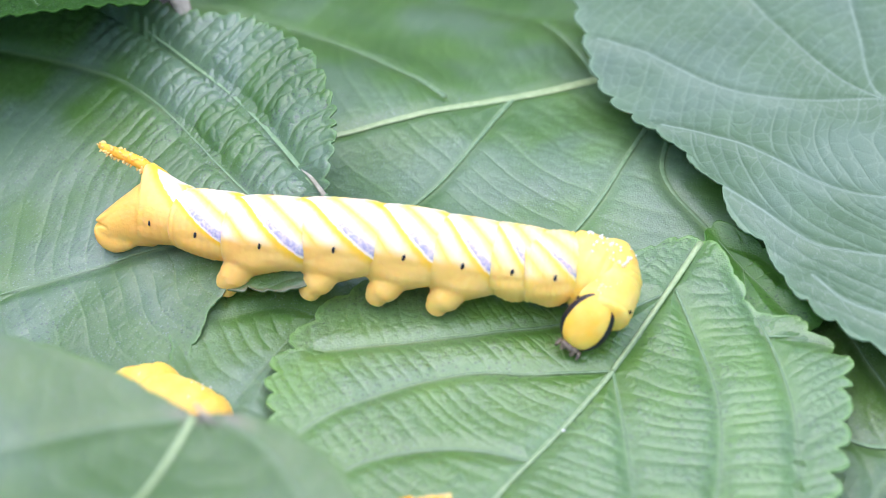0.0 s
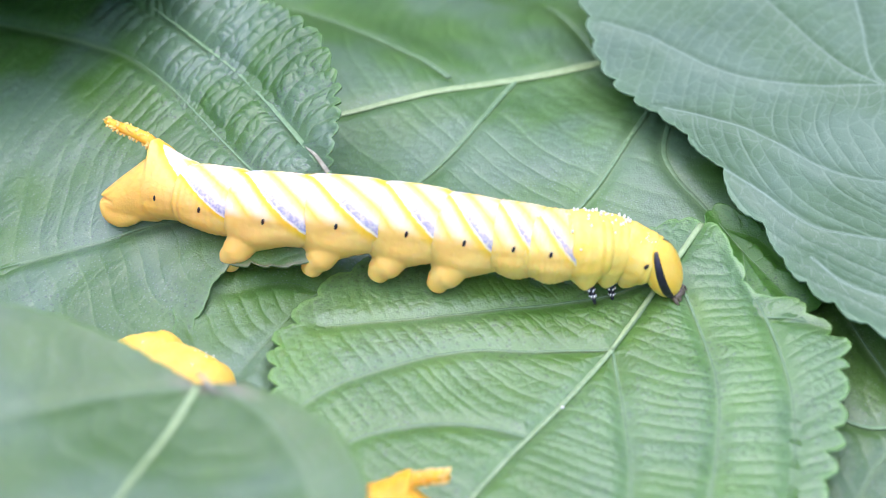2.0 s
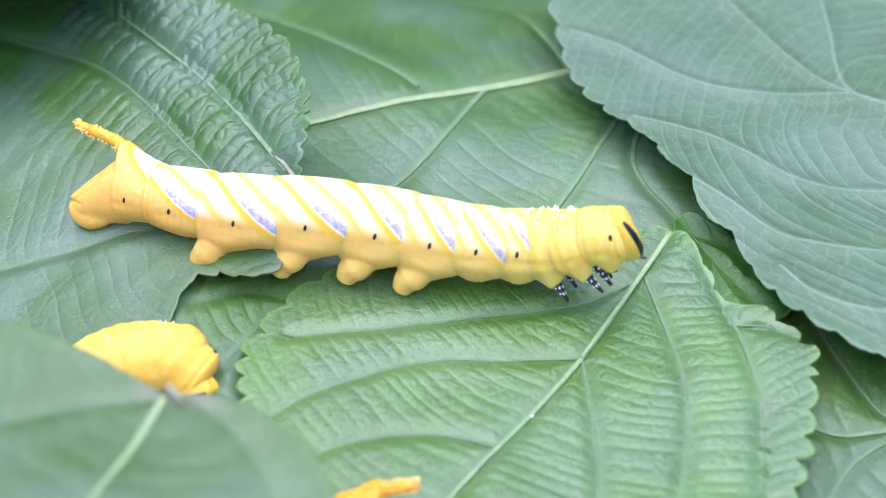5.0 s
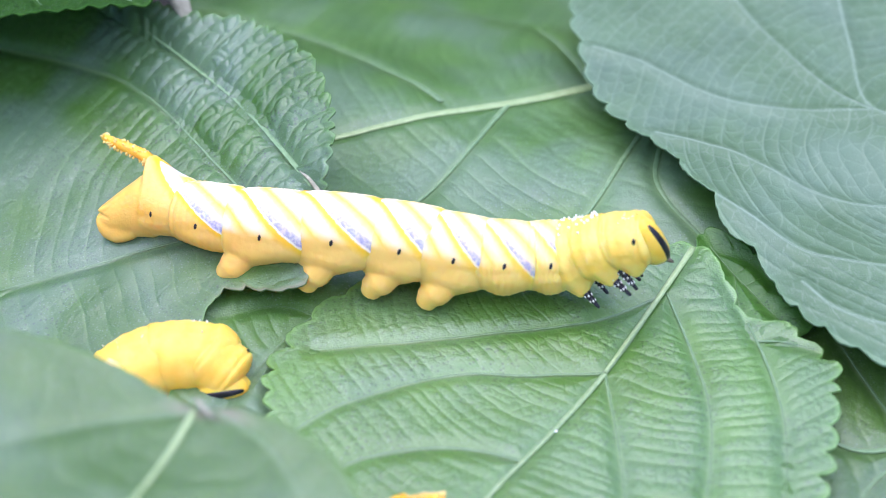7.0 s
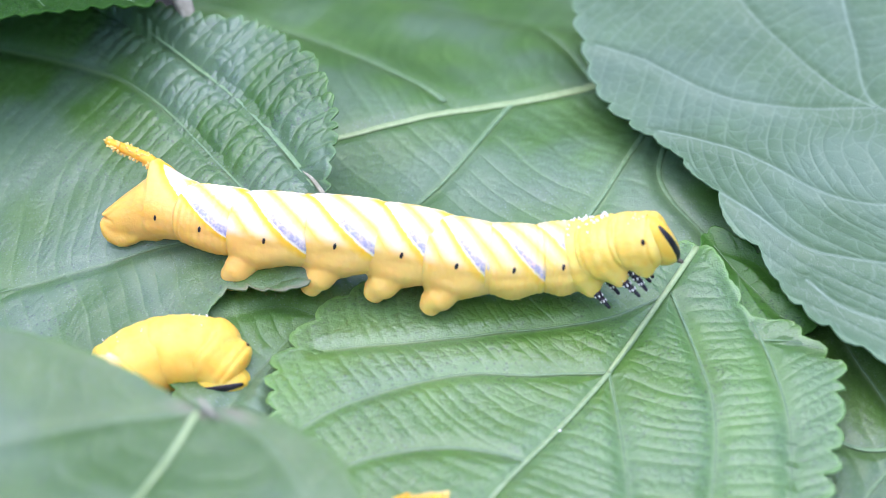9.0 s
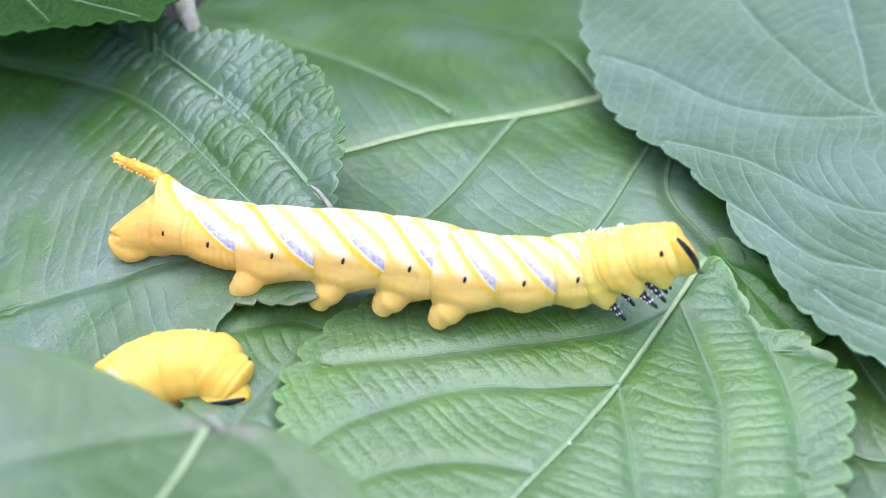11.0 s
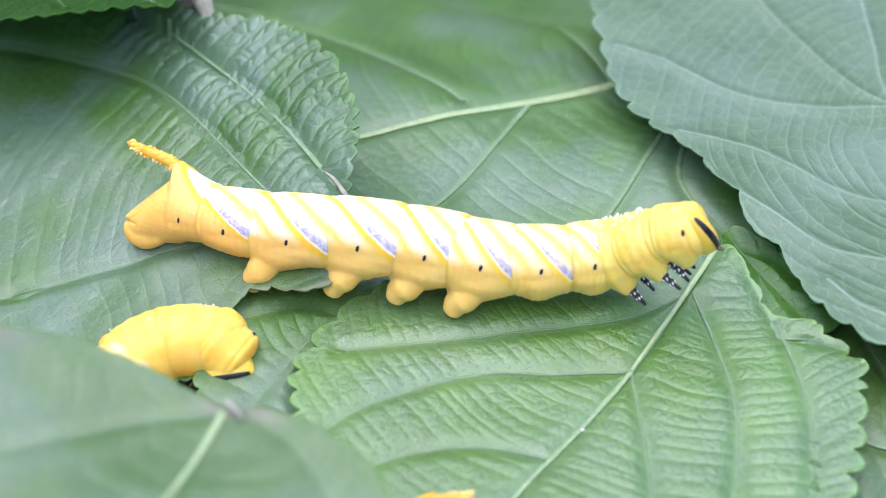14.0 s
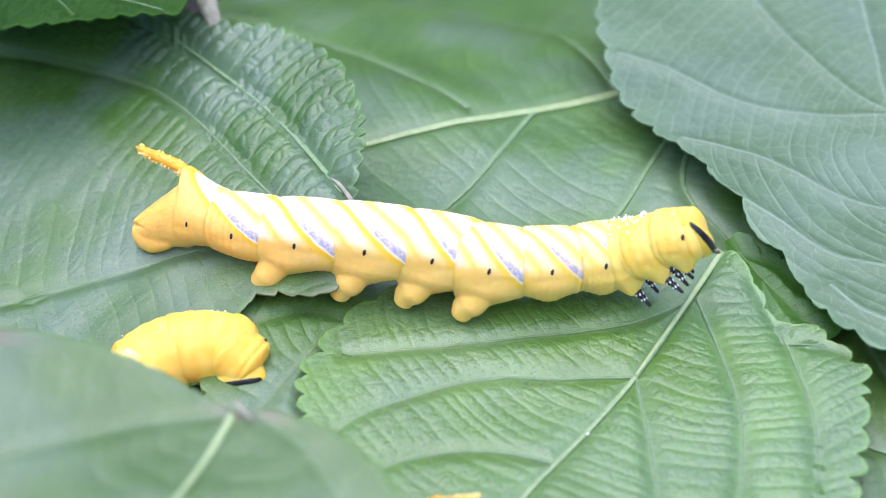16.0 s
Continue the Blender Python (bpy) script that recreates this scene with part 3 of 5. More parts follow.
leaf('leaf', 'crumpled bright green leaf edge between larger leaves', (0.0623, -0.0145), [0.0096, 0.0089, 0.0087, 0.0093, 0.0108, 0.0130, 0.0173, 0.0131, 0.0084, 0.0061, 0.0053, 0.0050, 0.0053, 0.0063, 0.0088, 0.0154, 0.0175, 0.0175, 0.0167, 0.0116], flat_height(0.0042),
     [[(0.0564, 0.0003), (0.0615, -0.0111), (0.0698, -0.0261)], [(0.0589, -0.0041), (0.0655, -0.0076), (0.0692, -0.0145)], [(0.0615, -0.0111), (0.0614, -0.0212), (0.0637, -0.0293)]],
     LEAFLET, RIB_DIM, rings=50, around=200, quilt=0.0006, seed=12, spacing=0.0050, wave=0.0012, rib_width=0.00012)

ground = new("ground", bpy.data.meshes.new("ground"))
gn = 60
gx = np.sign(np.linspace(-1, 1, gn)) * np.abs(np.linspace(-1, 1, gn)) ** 5 * 60
gv = [(px, py, -0.036 + (0.004 * noise.noise((px * 40, py * 40, 0)) if abs(px) < 1 and abs(py) < 1 else 0)) for py in gx for px in gx]
ground.data.from_pydata(gv, [], [(j * gn + i, j * gn + i + 1, (j + 1) * gn + i + 1, (j + 1) * gn + i) for j in range(gn - 1) for i in range(gn - 1)])
ground.data.materials.append(SOIL)
tagged(ground, "dark soil under the leaves", "ground", kind="structure")


# unseen ring round the pile to darken reflections: taller far side, low behind camera
bn, bh = 144, 10
bv, bf = [], []
for j in range(bh + 1):
    for i in range(bn):
        a = 2 * math.pi * i / bn
        tall = 0.52 + 0.28 * math.sin(a) + 0.05 * noise.noise((5 * math.cos(a), 5 * math.sin(a), 3.0))
        r = 1.5 + 0.10 * noise.noise((7 * math.cos(a), 7 * math.sin(a), 0.9 * j)) - 0.02 * j
        bv.append((r * math.cos(a), r * math.sin(a), -0.06 + tall * j / bh))
bf = [(j * bn + i, j * bn + (i + 1) % bn, (j + 1) * bn + (i + 1) % bn, (j + 1) * bn + i) for j in range(bh) for i in range(bn)]
backdrop = new("backdrop", bpy.data.meshes.new("backdrop"))
backdrop.data.from_pydata(bv, [], bf)
backdrop.data.materials.append(DARK_RING)
tagged(backdrop, "unseen dark green ring added round the leaves to darken reflections", "backdrop", kind="structure")


def fleck(x, y, z, size):
    v, f = blob((0, 0, 0), (size, 0.7 * size, 0.45 * size), 10, 6)
    ob = new("fleck", bpy.data.meshes.new("fleck"))
    ob.data.from_pydata([tuple(p) for p in v], [], f)
    ob.data.materials.append(IVORY)
    ob.location = (x, y, z)
    return tagged(ob, "tiny white fleck of dirt on a leaf", "fleck")


# ---------------------------------------------------------------- caterpillars
def ring_skin(length, radius, back, front, around=150, steps=72, reach=0.66, flat_belly=0.10, rings=7, crease=0.035, bulge=0.02, pinch=None):
    """One body ring along x that swells between two creases and slips under its neighbours; back and front are the radii
    at its seams. Returns verts, faces and the two numbers that place its pattern."""
    fs = np.linspace(-reach, reach, steps)
    a = np.linspace(0, 2 * math.pi, around, endpoint=False)
    v, band, level = [], [], []
    for f in fs:
        px = f * length
        r = np.interp(f, [-0.5, 0, 0.5], [back, radius, front])
        out = max(0.0, abs(f) - 0.5) / (reach - 0.5)
        r *= 1 + bulge * math.cos(math.pi * min(0.5, abs(f))) - crease * math.exp(-((abs(f) - 0.5) / 0.07) ** 2) 
        r *= math.sqrt(1 - (0.75 if rings < 5 else 0.45) * out**2)
        r *= 1 + (0.007 if rings > 5 else 0.006) * math.cos(2 * math.pi * rings * f)
        if pinch:
            r *= pinch(f)
        for t in a:
            c, s = math.cos(t), math.sin(t)
            lower = max(0.0, -s)
            ph = math.degrees(math.asin(s))
            lump = 1 + 0.014 * noise.noise((260 * px + 9 * radius * 1000, 2.2 * c, 2.2 * s)) + 0.006 * noise.noise((900 * px, 6 * c, 6 * s + length * 1000))
            roll = 0.045 * math.exp(-((ph + 30) / 15) ** 2) - 0.03 * math.exp(-((ph + 12) / 7) ** 2)
            rr = lump * r * (1 - flat_belly * lower**2 + roll * math.cos(math.pi * min(0.5, abs(f))))
            v.append((px, rr * c, rr * s))
            level.append((ph + 90) / 180)
            g = f + 0.5
            band.append((ph + 6) / 96 + g + 0.06 * math.sin(math.pi * min(1, max(0, g))))
    f = [(i * around + j, (i + 1) * around + j, (i + 1) * around + (j + 1) % around, i * around + (j + 1) % around) for i in range(steps - 1) for j in range(around)]
    f += [tuple(range(around)), tuple((steps - 1) * around + j for j in range(around))[::-1]]
    return np.array(v), f, band, level


def swell(v, centre, go, height, width, blunt=1.12):
    """Push the skin out along go around a centre, as a soft cone."""
    c, d = np.array(centre), np.array(go) / np.linalg.norm(go)
    rel = v - c
    along = rel @ d
    off = np.linalg.norm(rel - along[:, None] * d, axis=1)
    w = np.clip(1 - off / width, 0, 1)
    w = np.clip(w * blunt, 0, 1)
    w = w * w * (3 - 2 * w) * (along > -0.6 * width)
    v += d * height * w[:, None]


def blob(centre, size, nu=16, nv=10, turn=None):
    v = [(math.cos(i * 2 * math.pi / nu) * math.sin(j * math.pi / nv), math.sin(i * 2 * math.pi / nu) * math.sin(j * math.pi / nv), math.cos(j * math.pi / nv)) for j in range(nv + 1) for i in range(nu)]
    v = np.array(v) * np.array(size)
    if turn is not None:
        v = v @ np.array(Euler([radians(q) for q in turn]).to_matrix()).T
    f = [(j * nu + i, (j + 1) * nu + i, (j + 1) * nu + (i + 1) % nu, j * nu + (i + 1) % nu) for j in range(nv) for i in range(nu)]
    return v + np.array(centre), f


def cone_knobs(places, size):
    out = []
    for p, d in places:
        p, d = np.array(p), np.array(d) / np.linalg.norm(d)
        out.append(tube([p - 0.3 * size * d, p + 0.4 * size * d, p + 0.85 * size * d, p + size * d], [0.42 * size, 0.36 * size, 0.26 * size, 0.08 * size], 6))
    return joined(out)


def fused(pieces, voxel=0.00026, rounds=5):
    """One closed skin grown over several overlapping pieces, with soft hollows where they meet."""
    v, f = joined(pieces)
    me = bpy.data.meshes.new("rough_skin")
    me.from_pydata([tuple(p) for p in v], [], [tuple(q) for q in f])
    ob = new("rough_skin", me)
    grow = ob.modifiers.new("grow", "REMESH")
    grow.mode, grow.voxel_size = "VOXEL", voxel
    done = ob.evaluated_get(bpy.context.evaluated_depsgraph_get()).to_mesh()
    v = np.empty(3 * len(done.vertices), np.float32)
    done.vertices.foreach_get("co", v)
    v = v.reshape(-1, 3).astype(float)
    e = np.empty(2 * len(done.edges), np.int32)
    done.edges.foreach_get("vertices", e)
    e = e.reshape(-1, 2)
    f = [tuple(p.vertices) for p in done.polygons]
    bpy.data.objects.remove(ob)
    bpy.data.meshes.remove(me)
    count = np.bincount(e.ravel(), minlength=len(v))[:, None]
    for _ in range(rounds):
        total = np.zeros_like(v)
        np.add.at(total, e[:, 0], v[e[:, 1]])
        np.add.at(total, e[:, 1], v[e[:, 0]])
        v = 0.4 * v + 0.6 * total / np.maximum(count, 1)
    return v, f


def face_normals(v, f):
    q = np.array([p[:4] if len(p) > 3 else (*p, p[2]) for p in f])
    n = np.cross(v[q[:, 2]] - v[q[:, 0]], v[q[:, 3]] - v[q[:, 1]])
    out = np.zeros_like(v)
    for k in range(4):
        np.add.at(out, q[:, k], n)
    return out / (np.linalg.norm(out, axis=1)[:, None] + 1e-15)


def cut_out(v, f, mask, floats=None):
    """The faces of a skin whose first corner lies in a mask, with the whole skin's normals."""
    n = face_normals(v, f)
    f = [q for q in f if mask[q[0]]]
    used = sorted({i for q in f for i in q})
    at = {i: k for k, i in enumerate(used)}
    return v[used], [tuple(at[i] for i in q) for q in f], n[used], {k: np.asarray(d)[used] for k, d in (floats or {}).items()}


def skin_part(name, piece, material, parent, label=""):
    v, f, n, floats = piece
    ob = mesh_part(name, v, f, material, parent, label, floats)
    ob.data.normals_split_custom_set_from_vertices([tuple(k) for k in n])
    return ob


def pattern(v, length):
    """Where skin points lie in the ring's slanting bands."""
    ph = np.degrees(np.arctan2(v[:, 2], np.abs(v[:, 1]) + 1e-9))
    g = v[:, 0] / length + 0.5
    return (ph + 6) / 96 + g + 0.06 * np.sin(math.pi * np.clip(g, 0, 1)), (ph + 90) / 180


RINGS = {  # name: length, radius
    "abdomen_8": (0.0125, 0.0066), "abdomen_7": (0.0118, 0.0071), "abdomen_6": (0.0138, 0.0077), "abdomen_5": (0.0146, 0.0078),
    "abdomen_4": (0.0132, 0.0078), "abdomen_3": (0.0112, 0.0076), "abdomen_2": (0.0098, 0.0074), "abdomen_1": (0.0088, 0.0072),
    "thorax_3": (0.0066, 0.0070), "thorax_2": (0.0062, 0.0064), "thorax_1": (0.0060, 0.0055)}


def loft(xs, top, low, wide, around=48, power=2.4):
    v = []
    for px in xs:
        t, l, w = (np.interp(px, *q) for q in (top, low, wide))
        for k in range(around):
            c, sn = math.cos(2 * math.pi * k / around), math.sin(2 * math.pi * k / around)
            v.append((px, w * np.sign(c) * abs(c) ** (2 / power), 0.5 * (t + l) + 0.5 * (t - l) * np.sign(sn) * abs(sn) ** (2 / power)))
    n = len(xs)
    f = [(i * around + j, (i + 1) * around + j, (i + 1) * around + (j + 1) % around, i * around + (j + 1) % around) for i in range(n - 1) for j in range(around)]
    f += [tuple(range(around)), tuple((n - 1) * around + j for j in range(around))[::-1]]
    return np.array(v), f


TAIL_AT = pose(-0.05907, 0.01047, 0.00550, -24.00, -9.22, -23.25).inverted() @ pose(-0.06327, 0.01147, 0.00450, -24.00, 0.00, -11.31)


def tail_pieces():
    """The tail end behind the last ring: a wedge with the anal plate above and two claspers below."""
    mm = 0.001
    at = lambda *q: ([k * mm for k in q[0::2]], [k * mm for k in q[1::2]])
    out = [loft(np.linspace(-7.6 * mm, 6.4 * mm, 40), at(-7.6, -1.6, -7.0, -0.7, -4, 2.4, 0, 6.2, 3, 8.5, 4.5, 8.3, 6.4, 5.8),
                at(-7.6, -5.4, -7.0, -6.5, -4, -7.2, 0, -6.8, 4.5, -6.4, 6.4, -4.8), at(-7.6, 3.0, -7.0, 3.9, -4, 5.2, 0, 6.2, 3, 6.7, 4.5, 6.7, 6.4, 5.0), power=2.2),
           loft(np.linspace(-8.4 * mm, 1.0 * mm, 28), at(-8.4, -1.9, -7.8, -1.1, -4, 2.55, 0, 6.1, 1, 5.6), at(-8.4, -2.3, -7.8, -2.5, -4, -2.3, 1, -1.5), at(-8.4, 2.4, -7.8, 3.4, -4, 4.3, -1, 4.6, 1, 4.0))]
    for hand in (-1, 1):
        v, f = loft(np.linspace(-8.3 * mm, 3.0 * mm, 30), at(-8.3, -2.7, -7.6, -2.45, -3, -2.3, 3, -3.0), at(-8.3, -4.8, -7.6, -6.6, -6.2, -7.9, -4, -8.4, -2, -8.0, 0, -7.0, 3, -4.4), at(-8.3, 1.9, -7.6, 2.5, -4, 2.7, 0, 2.6, 3, 1.0))
        v[:, 1] += hand * 2.25 * mm * np.interp(v[:, 0], [-8.3 * mm, -3 * mm], [0.6, 1.0])
        out.append((v, f))
    turn, off = np.array(TAIL_AT.to_3x3()), np.array(TAIL_AT.translation)
    return [(v @ turn.T + off, f) for v, f in out]


def caterpillar(name, label, seed, warts=6, front=THORAX, warts_at=90, wart=0.0007, sizes=RINGS, horn_length=1.0, rear=REAR):
    rng = np.random.default_rng(seed)
    thing = tagged(new(name), label, "caterpillar")
    made = {}
    for ring, (length, radius) in sizes.items():
        abdomen = ring.startswith("abdomen")
        kind, num = ring.split("_")
        num = int(num)
        order = list(sizes)
        at = order.index(ring)
        back = 0.5 * (radius + sizes[order[max(0, at - 1)]][1])
        ahead = 0.5 * (radius + sizes[order[min(len(order) - 1, at + 1)]][1])
        pinch = (lambda f: 1 - 1.3 * max(0.0, -f - 0.02)) if ring == "abdomen_8" else None
        v, f, band, level = ring_skin(length, radius, back, ahead, pinch=pinch, rings=7 if abdomen else 3, reach=0.68 if abdomen else 0.95 if num > 1 else 0.88,
                                      crease=0.034 if abdomen else 0.022, bulge=0.02 if abdomen else 0.03)
        if ring == "abdomen_8":  # the hump that carries the horn
            hump = np.exp(-((v[:, 0] + 0.0003) / 0.0032) ** 2) * np.clip(v[:, 2] / radius, 0, 1) ** 4
            v[:, 2] += 0.0036 * hump
            v[:, 0] -= 0.0016 * hump
            band = [b - 0.62 for b in band]
        if ring == "abdomen_7":  # the first band slants more gently, from the horn's foot
            band = [b + (q * 180 - 84) * (1 / 59 - 1 / 96) for b, q in zip(band, level)]
            band = [b if b < 1 else 1 + (b - 1) / 1.63 for b in band]
        walking = abdomen and 3 <= num <= 6
        ph = radians(-63)
        roots = {}
        for hand in (-1, 1):
            c = np.array([{6: -0.0074, 5: -0.0040, 4: -0.0042, 3: -0.0035}.get(num, 0.0), hand * radius * math.cos(ph), radius * math.sin(ph)])
            d = np.array([-0.45, -0.15 * hand, -1.0]) / 1.107
            if walking:
                swell(v, c + np.array([0.0022, 0, 0.0006]), d, 0.0020, 0.0085)
            else:
                c[0] = 0.0
                swell(v, c, (0, 0.3 * hand, -1), 0.0009 if num < 7 else 0.0003, 0.45 * length)
            if not abdomen:
                swell(v, (0.0008, hand * radius * 0.5, -radius * 0.8), (0.2, 0.25 * hand, -1), 0.0013, 0.0036)
            roots[hand] = c, d
        look_ = (rear if num == 8 else REAR if num == 7 else SKIN) if abdomen else front
        warm = {1: 0.62, 2: 0.5, 3: 0.36, 4: 0.25, 5: 0.18, 6: 0.12}.get(num, 0.05) if abdomen else 0.0
        note = "" if abdomen else "plain yellow thoracic ring"
        if walking:
            pieces = [(v, f)]
            for hand in (-1, 1):
                c, d = roots[hand]
                inner, lean = np.array([1.0, 0.5, 0.5]), np.array([0.0014, 0, 0])
                long = {6: 1.24, 5: 1.12, 4: 1.04, 3: 1.08}[num]
                line = [c * inner + lean, 0.3 * c * inner + 0.7 * c + lean, c + 0.0012 * d + 0.5 * lean] + [c + d * k * 0.00104 * long for k in (2.4, 3.3, 4.2, 4.8, 5.15)]
                u = np.linspace(0, 1, 43)
                wide = np.interp(u, np.linspace(0, 1, 8), np.array([2.6, 3.4, 3.2, 2.65, 2.35, 2.15, 1.75, 0.4]) * 0.001)
                wide = np.convolve(np.pad(wide, 2, "edge"), np.ones(5) / 5, "valid") * (1 + 0.022 * np.cos(u * 40))
                pieces.append(tube(smooth_line(line, 43), wide, 28))
            v, f = fused(pieces)
            band, level = pattern(v, length)
            feet = {hand: ((v - roots[hand][0]) @ roots[hand][1] > 0.0021) & (hand * v[:, 1] > 0) for hand in (-1, 1)}
            ob = skin_part(f"{kind}_ring", cut_out(v, f, ~(feet[-1] | feet[1]), {"band": band, "level": level, "warm": np.full(len(v), warm)}), look_, thing)
            for hand in (-1, 1):
                skin_part("proleg", cut_out(v, f, feet[hand], {"band": band, "level": level, "warm": np.full(len(v), warm)}), look_, ob, "fleshy pale yellow proleg")
        elif num == 8:
            v, f = fused([(v, f)] + tail_pieces(), 0.00026, 6)
            band, level = pattern(v, length)
            band = band - 0.62
            w = (v - np.array(TAIL_AT.translation)) @ np.array(TAIL_AT.to_3x3())
            groove = np.exp(-((w[:, 2] + 0.00235) / 0.00030) ** 2) * np.clip((-0.0045 - w[:, 0]) / 0.002, 0, 1)
            v = v - 0.0004 * groove[:, None] * face_normals(v, f)
            under = (w[:, 2] < -0.00235) & (w[:, 0] < -0.0012)
            plate = (w[:, 2] >= -0.00235) & (w[:, 0] < -0.0012)
            marks = {"band": band, "level": level, "warm": np.full(len(v), warm)}
            ob = skin_part("abdomen_ring", cut_out(v, f, ~(under | plate), marks), look_, thing)
            skin_part("anal_plate", cut_out(v, f, plate, marks), look_, ob, "sloping yellow plate over the tail end")
            for hand in (-1, 1):
                skin_part("clasper", cut_out(v, f, under & ((w[:, 1] >= 0) == (hand > 0)), marks), look_, ob, "broad orange-yellow hind clasper")
        else:
            ob = mesh_part(f"{kind}_ring", v, f, look_, thing, note, {"band": band, "level": level, "warm": np.full(len(v), warm)})
        made[ring] = ob
        if abdomen or num == 1:
            for hand in (-1, 1):
                ph = radians((-2, 3, 3, 2, 0.5, -1, -2, -2, -2)[num] if abdomen else 22)
                v, f = blob((0.0028 if num == 8 else 0 if abdomen else 0.0026, hand * radius * 1.005 * math.cos(ph), radius * math.sin(ph)), (0.00036, 0.0003, 0.00072), 12, 8, (0, 12, 0))
                mesh_part("spiracle", v, f, BLACK, ob, "small black breathing spot")
        if kind == "thorax":
            for hand in (-1, 1):
                root = np.array([0.0008 if num > 1 else -0.0024, hand * radius * 0.50, -radius * 0.80])
                tip = root + np.array([0.0022, hand * -0.0002, -0.0054])
                segs, knobs = [], []
                for k in range(4):
                    p, q = root + (tip - root) * k / 4, root + (tip - root) * (k + 1.06) / 4
                    w = 0.00115 * (1 - 0.22 * k)
                    segs.append(tube([p, p + 0.15 * (q - p), p + 0.8 * (q - p), q], [0.75 * w, w, 0.9 * w, 0.45 * w if k < 3 else 0.05 * w], 10))
                    if k < 3:
                        for j in range(6):
                            t = j * math.pi / 3
                            c = p + 0.55 * (q - p) + 0.86 * w * np.array([math.cos(t), math.sin(t), 0.0])
                            knobs.append(blob(c, (0.00023, 0.00023, 0.00032), 6, 4))
                v, f = joined(segs)
                mesh_part("leg", v, f, BLACK, ob, "short black jointed leg with white dots")
                v, f = joined(knobs)
                mesh_part("leg_spot", v, f, IVORY, ob)
            places = []
            for row in range(3 if num > 1 else 2):
                px = (row - (1 if num > 1 else 0.5)) * length * 0.30
                for k in range(warts):
                    ph = radians(rng.normal(warts_at, 22))
                    places.append(((px + rng.normal(0, 0.0006), radius * 0.99 * math.cos(ph), radius * 0.99 * math.sin(ph)), (rng.normal(0, 0.15), math.cos(ph), math.sin(ph))))
            v, f = cone_knobs(places, wart if num > 1 else 0.55 * wart)
            mesh_part("tubercle", v, f, IVORY, ob, "small white wart-like tubercles")
    # horn
    line = smooth_line([(-0.0002, 0, 0.0066), (-0.0028, 0, 0.0096), (-0.0072, 0, 0.0110), (-0.0112, 0, 0.0118), (-0.0138, 0, 0.0126)], 24)
    line = line[0] + (line - line[0]) * horn_length
    wide = np.interp(np.linspace(0, 1, 24), [0, 0.15, 0.3, 0.85, 1], [0.0017, 0.0015, 0.00125, 0.0010, 0.0006])
    v, f = tube(line, wide, 16)
    horn = mesh_part("horn", v, f, HORN, made["abdomen_8"], "orange warty tail horn")
    places = []
    for k in range(110):
        u = rng.uniform(0.02, 1.0)
        j = int(u * 23)
        t = rng.uniform(0, 2 * math.pi)
        d = np.array([-0.3, math.cos(t), math.sin(t)])
        places.append((line[j] + wide[j] * 0.95 * d, d))
    v, f = cone_knobs(places, 0.00058)
    mesh_part("horn_wart", v, f, WART, made["abdomen_8"])
    # head: two rounded lobes, flattened face, a broad black bar down each cheek
    def on_head(i, j, out=1.0):
        p = np.array([math.cos(i) * math.sin(j), math.sin(i) * math.sin(j), math.cos(j)]) * out
        px = 0.0026 * p[0] if p[0] > 0 else 0.0042 * p[0]
        py = 0.0047 * p[1] * (1 - 0.08 * p[2])
        pz = 0.0063 * p[2] - 0.0004 * math.exp(-(py / 0.0009) ** 2) * max(0.0, p[2])
        return (px + 0.0006 * max(0.0, -p[2]) * max(0.0, p[0]), py, pz)

    nu, nv = 48, 32
    v = [on_head(2 * math.pi * i / nu, math.pi * j / nv) for j in range(nv + 1) for i in range(nu)]
    f = [(j * nu + i, (j + 1) * nu + i, (j + 1) * nu + (i + 1) % nu, j * nu + (i + 1) % nu) for j in range(nv) for i in range(nu)]
    made["head"] = mesh_part("head", v, f, FACE, thing, "smooth orange-yellow head capsule")
    for hand in (-1, 1):
        v, f, rows, cols = [], [], 22, 7
        for layer in (1.022, 0.96):
            for k in range(rows):
                j = radians(25 + 135 * k / (rows - 1))
                half = radians(19) * max(0.04, math.sin(math.pi * (k + 0.3) / (rows - 0.4))) ** 0.3 / max(0.5, math.sin(j)) ** 0.6
                for m in range(cols):
                    q = -1 + 2 * m / (cols - 1)
                    i = hand * (radians(75 - 8 * k / rows) + half * q)
                    v.append(on_head(i, j, layer if abs(q) < 0.99 and 0 < k < rows - 1 else 0.985 if layer > 1 else layer))
        o = rows * cols
        for k in range(rows - 1):
            for m in range(cols - 1):
                a = k * cols + m
                f += [(a, a + 1, a + cols + 1, a + cols), (o + a, o + a + cols, o + a + cols + 1, o + a + 1)]
        rim = [m for m in range(cols)] + [k * cols + cols - 1 for k in range(1, rows)] + [(rows - 1) * cols + m for m in range(cols - 2, -1, -1)] + [k * cols for k in range(rows - 2, 0, -1)]
        f += [(p, o + p, o + q, q) for p, q in zip(rim, rim[1:] + rim[:1])]
        mesh_part("cheek_bar", v, f, BLACK, made["head"], "broad black bar down the cheek")
    pieces = [blob((0.0008, 0, -0.0061), (0.0014, 0.0022, 0.0009), 20, 10)]
    for hand in (-1, 1):
        pieces.append(blob((0.0014, hand * 0.0011, -0.0066), (0.0006, 0.0006, 0.0010), 12, 8))
        pieces.append(tube([(0.0008, hand * 0.0020, -0.0059), (0.0014, hand * 0.0024, -0.0069), (0.0017, hand * 0.0024, -0.0075)], [0.0005, 0.0004, 0.0001], 8))
    v, f = joined(pieces)
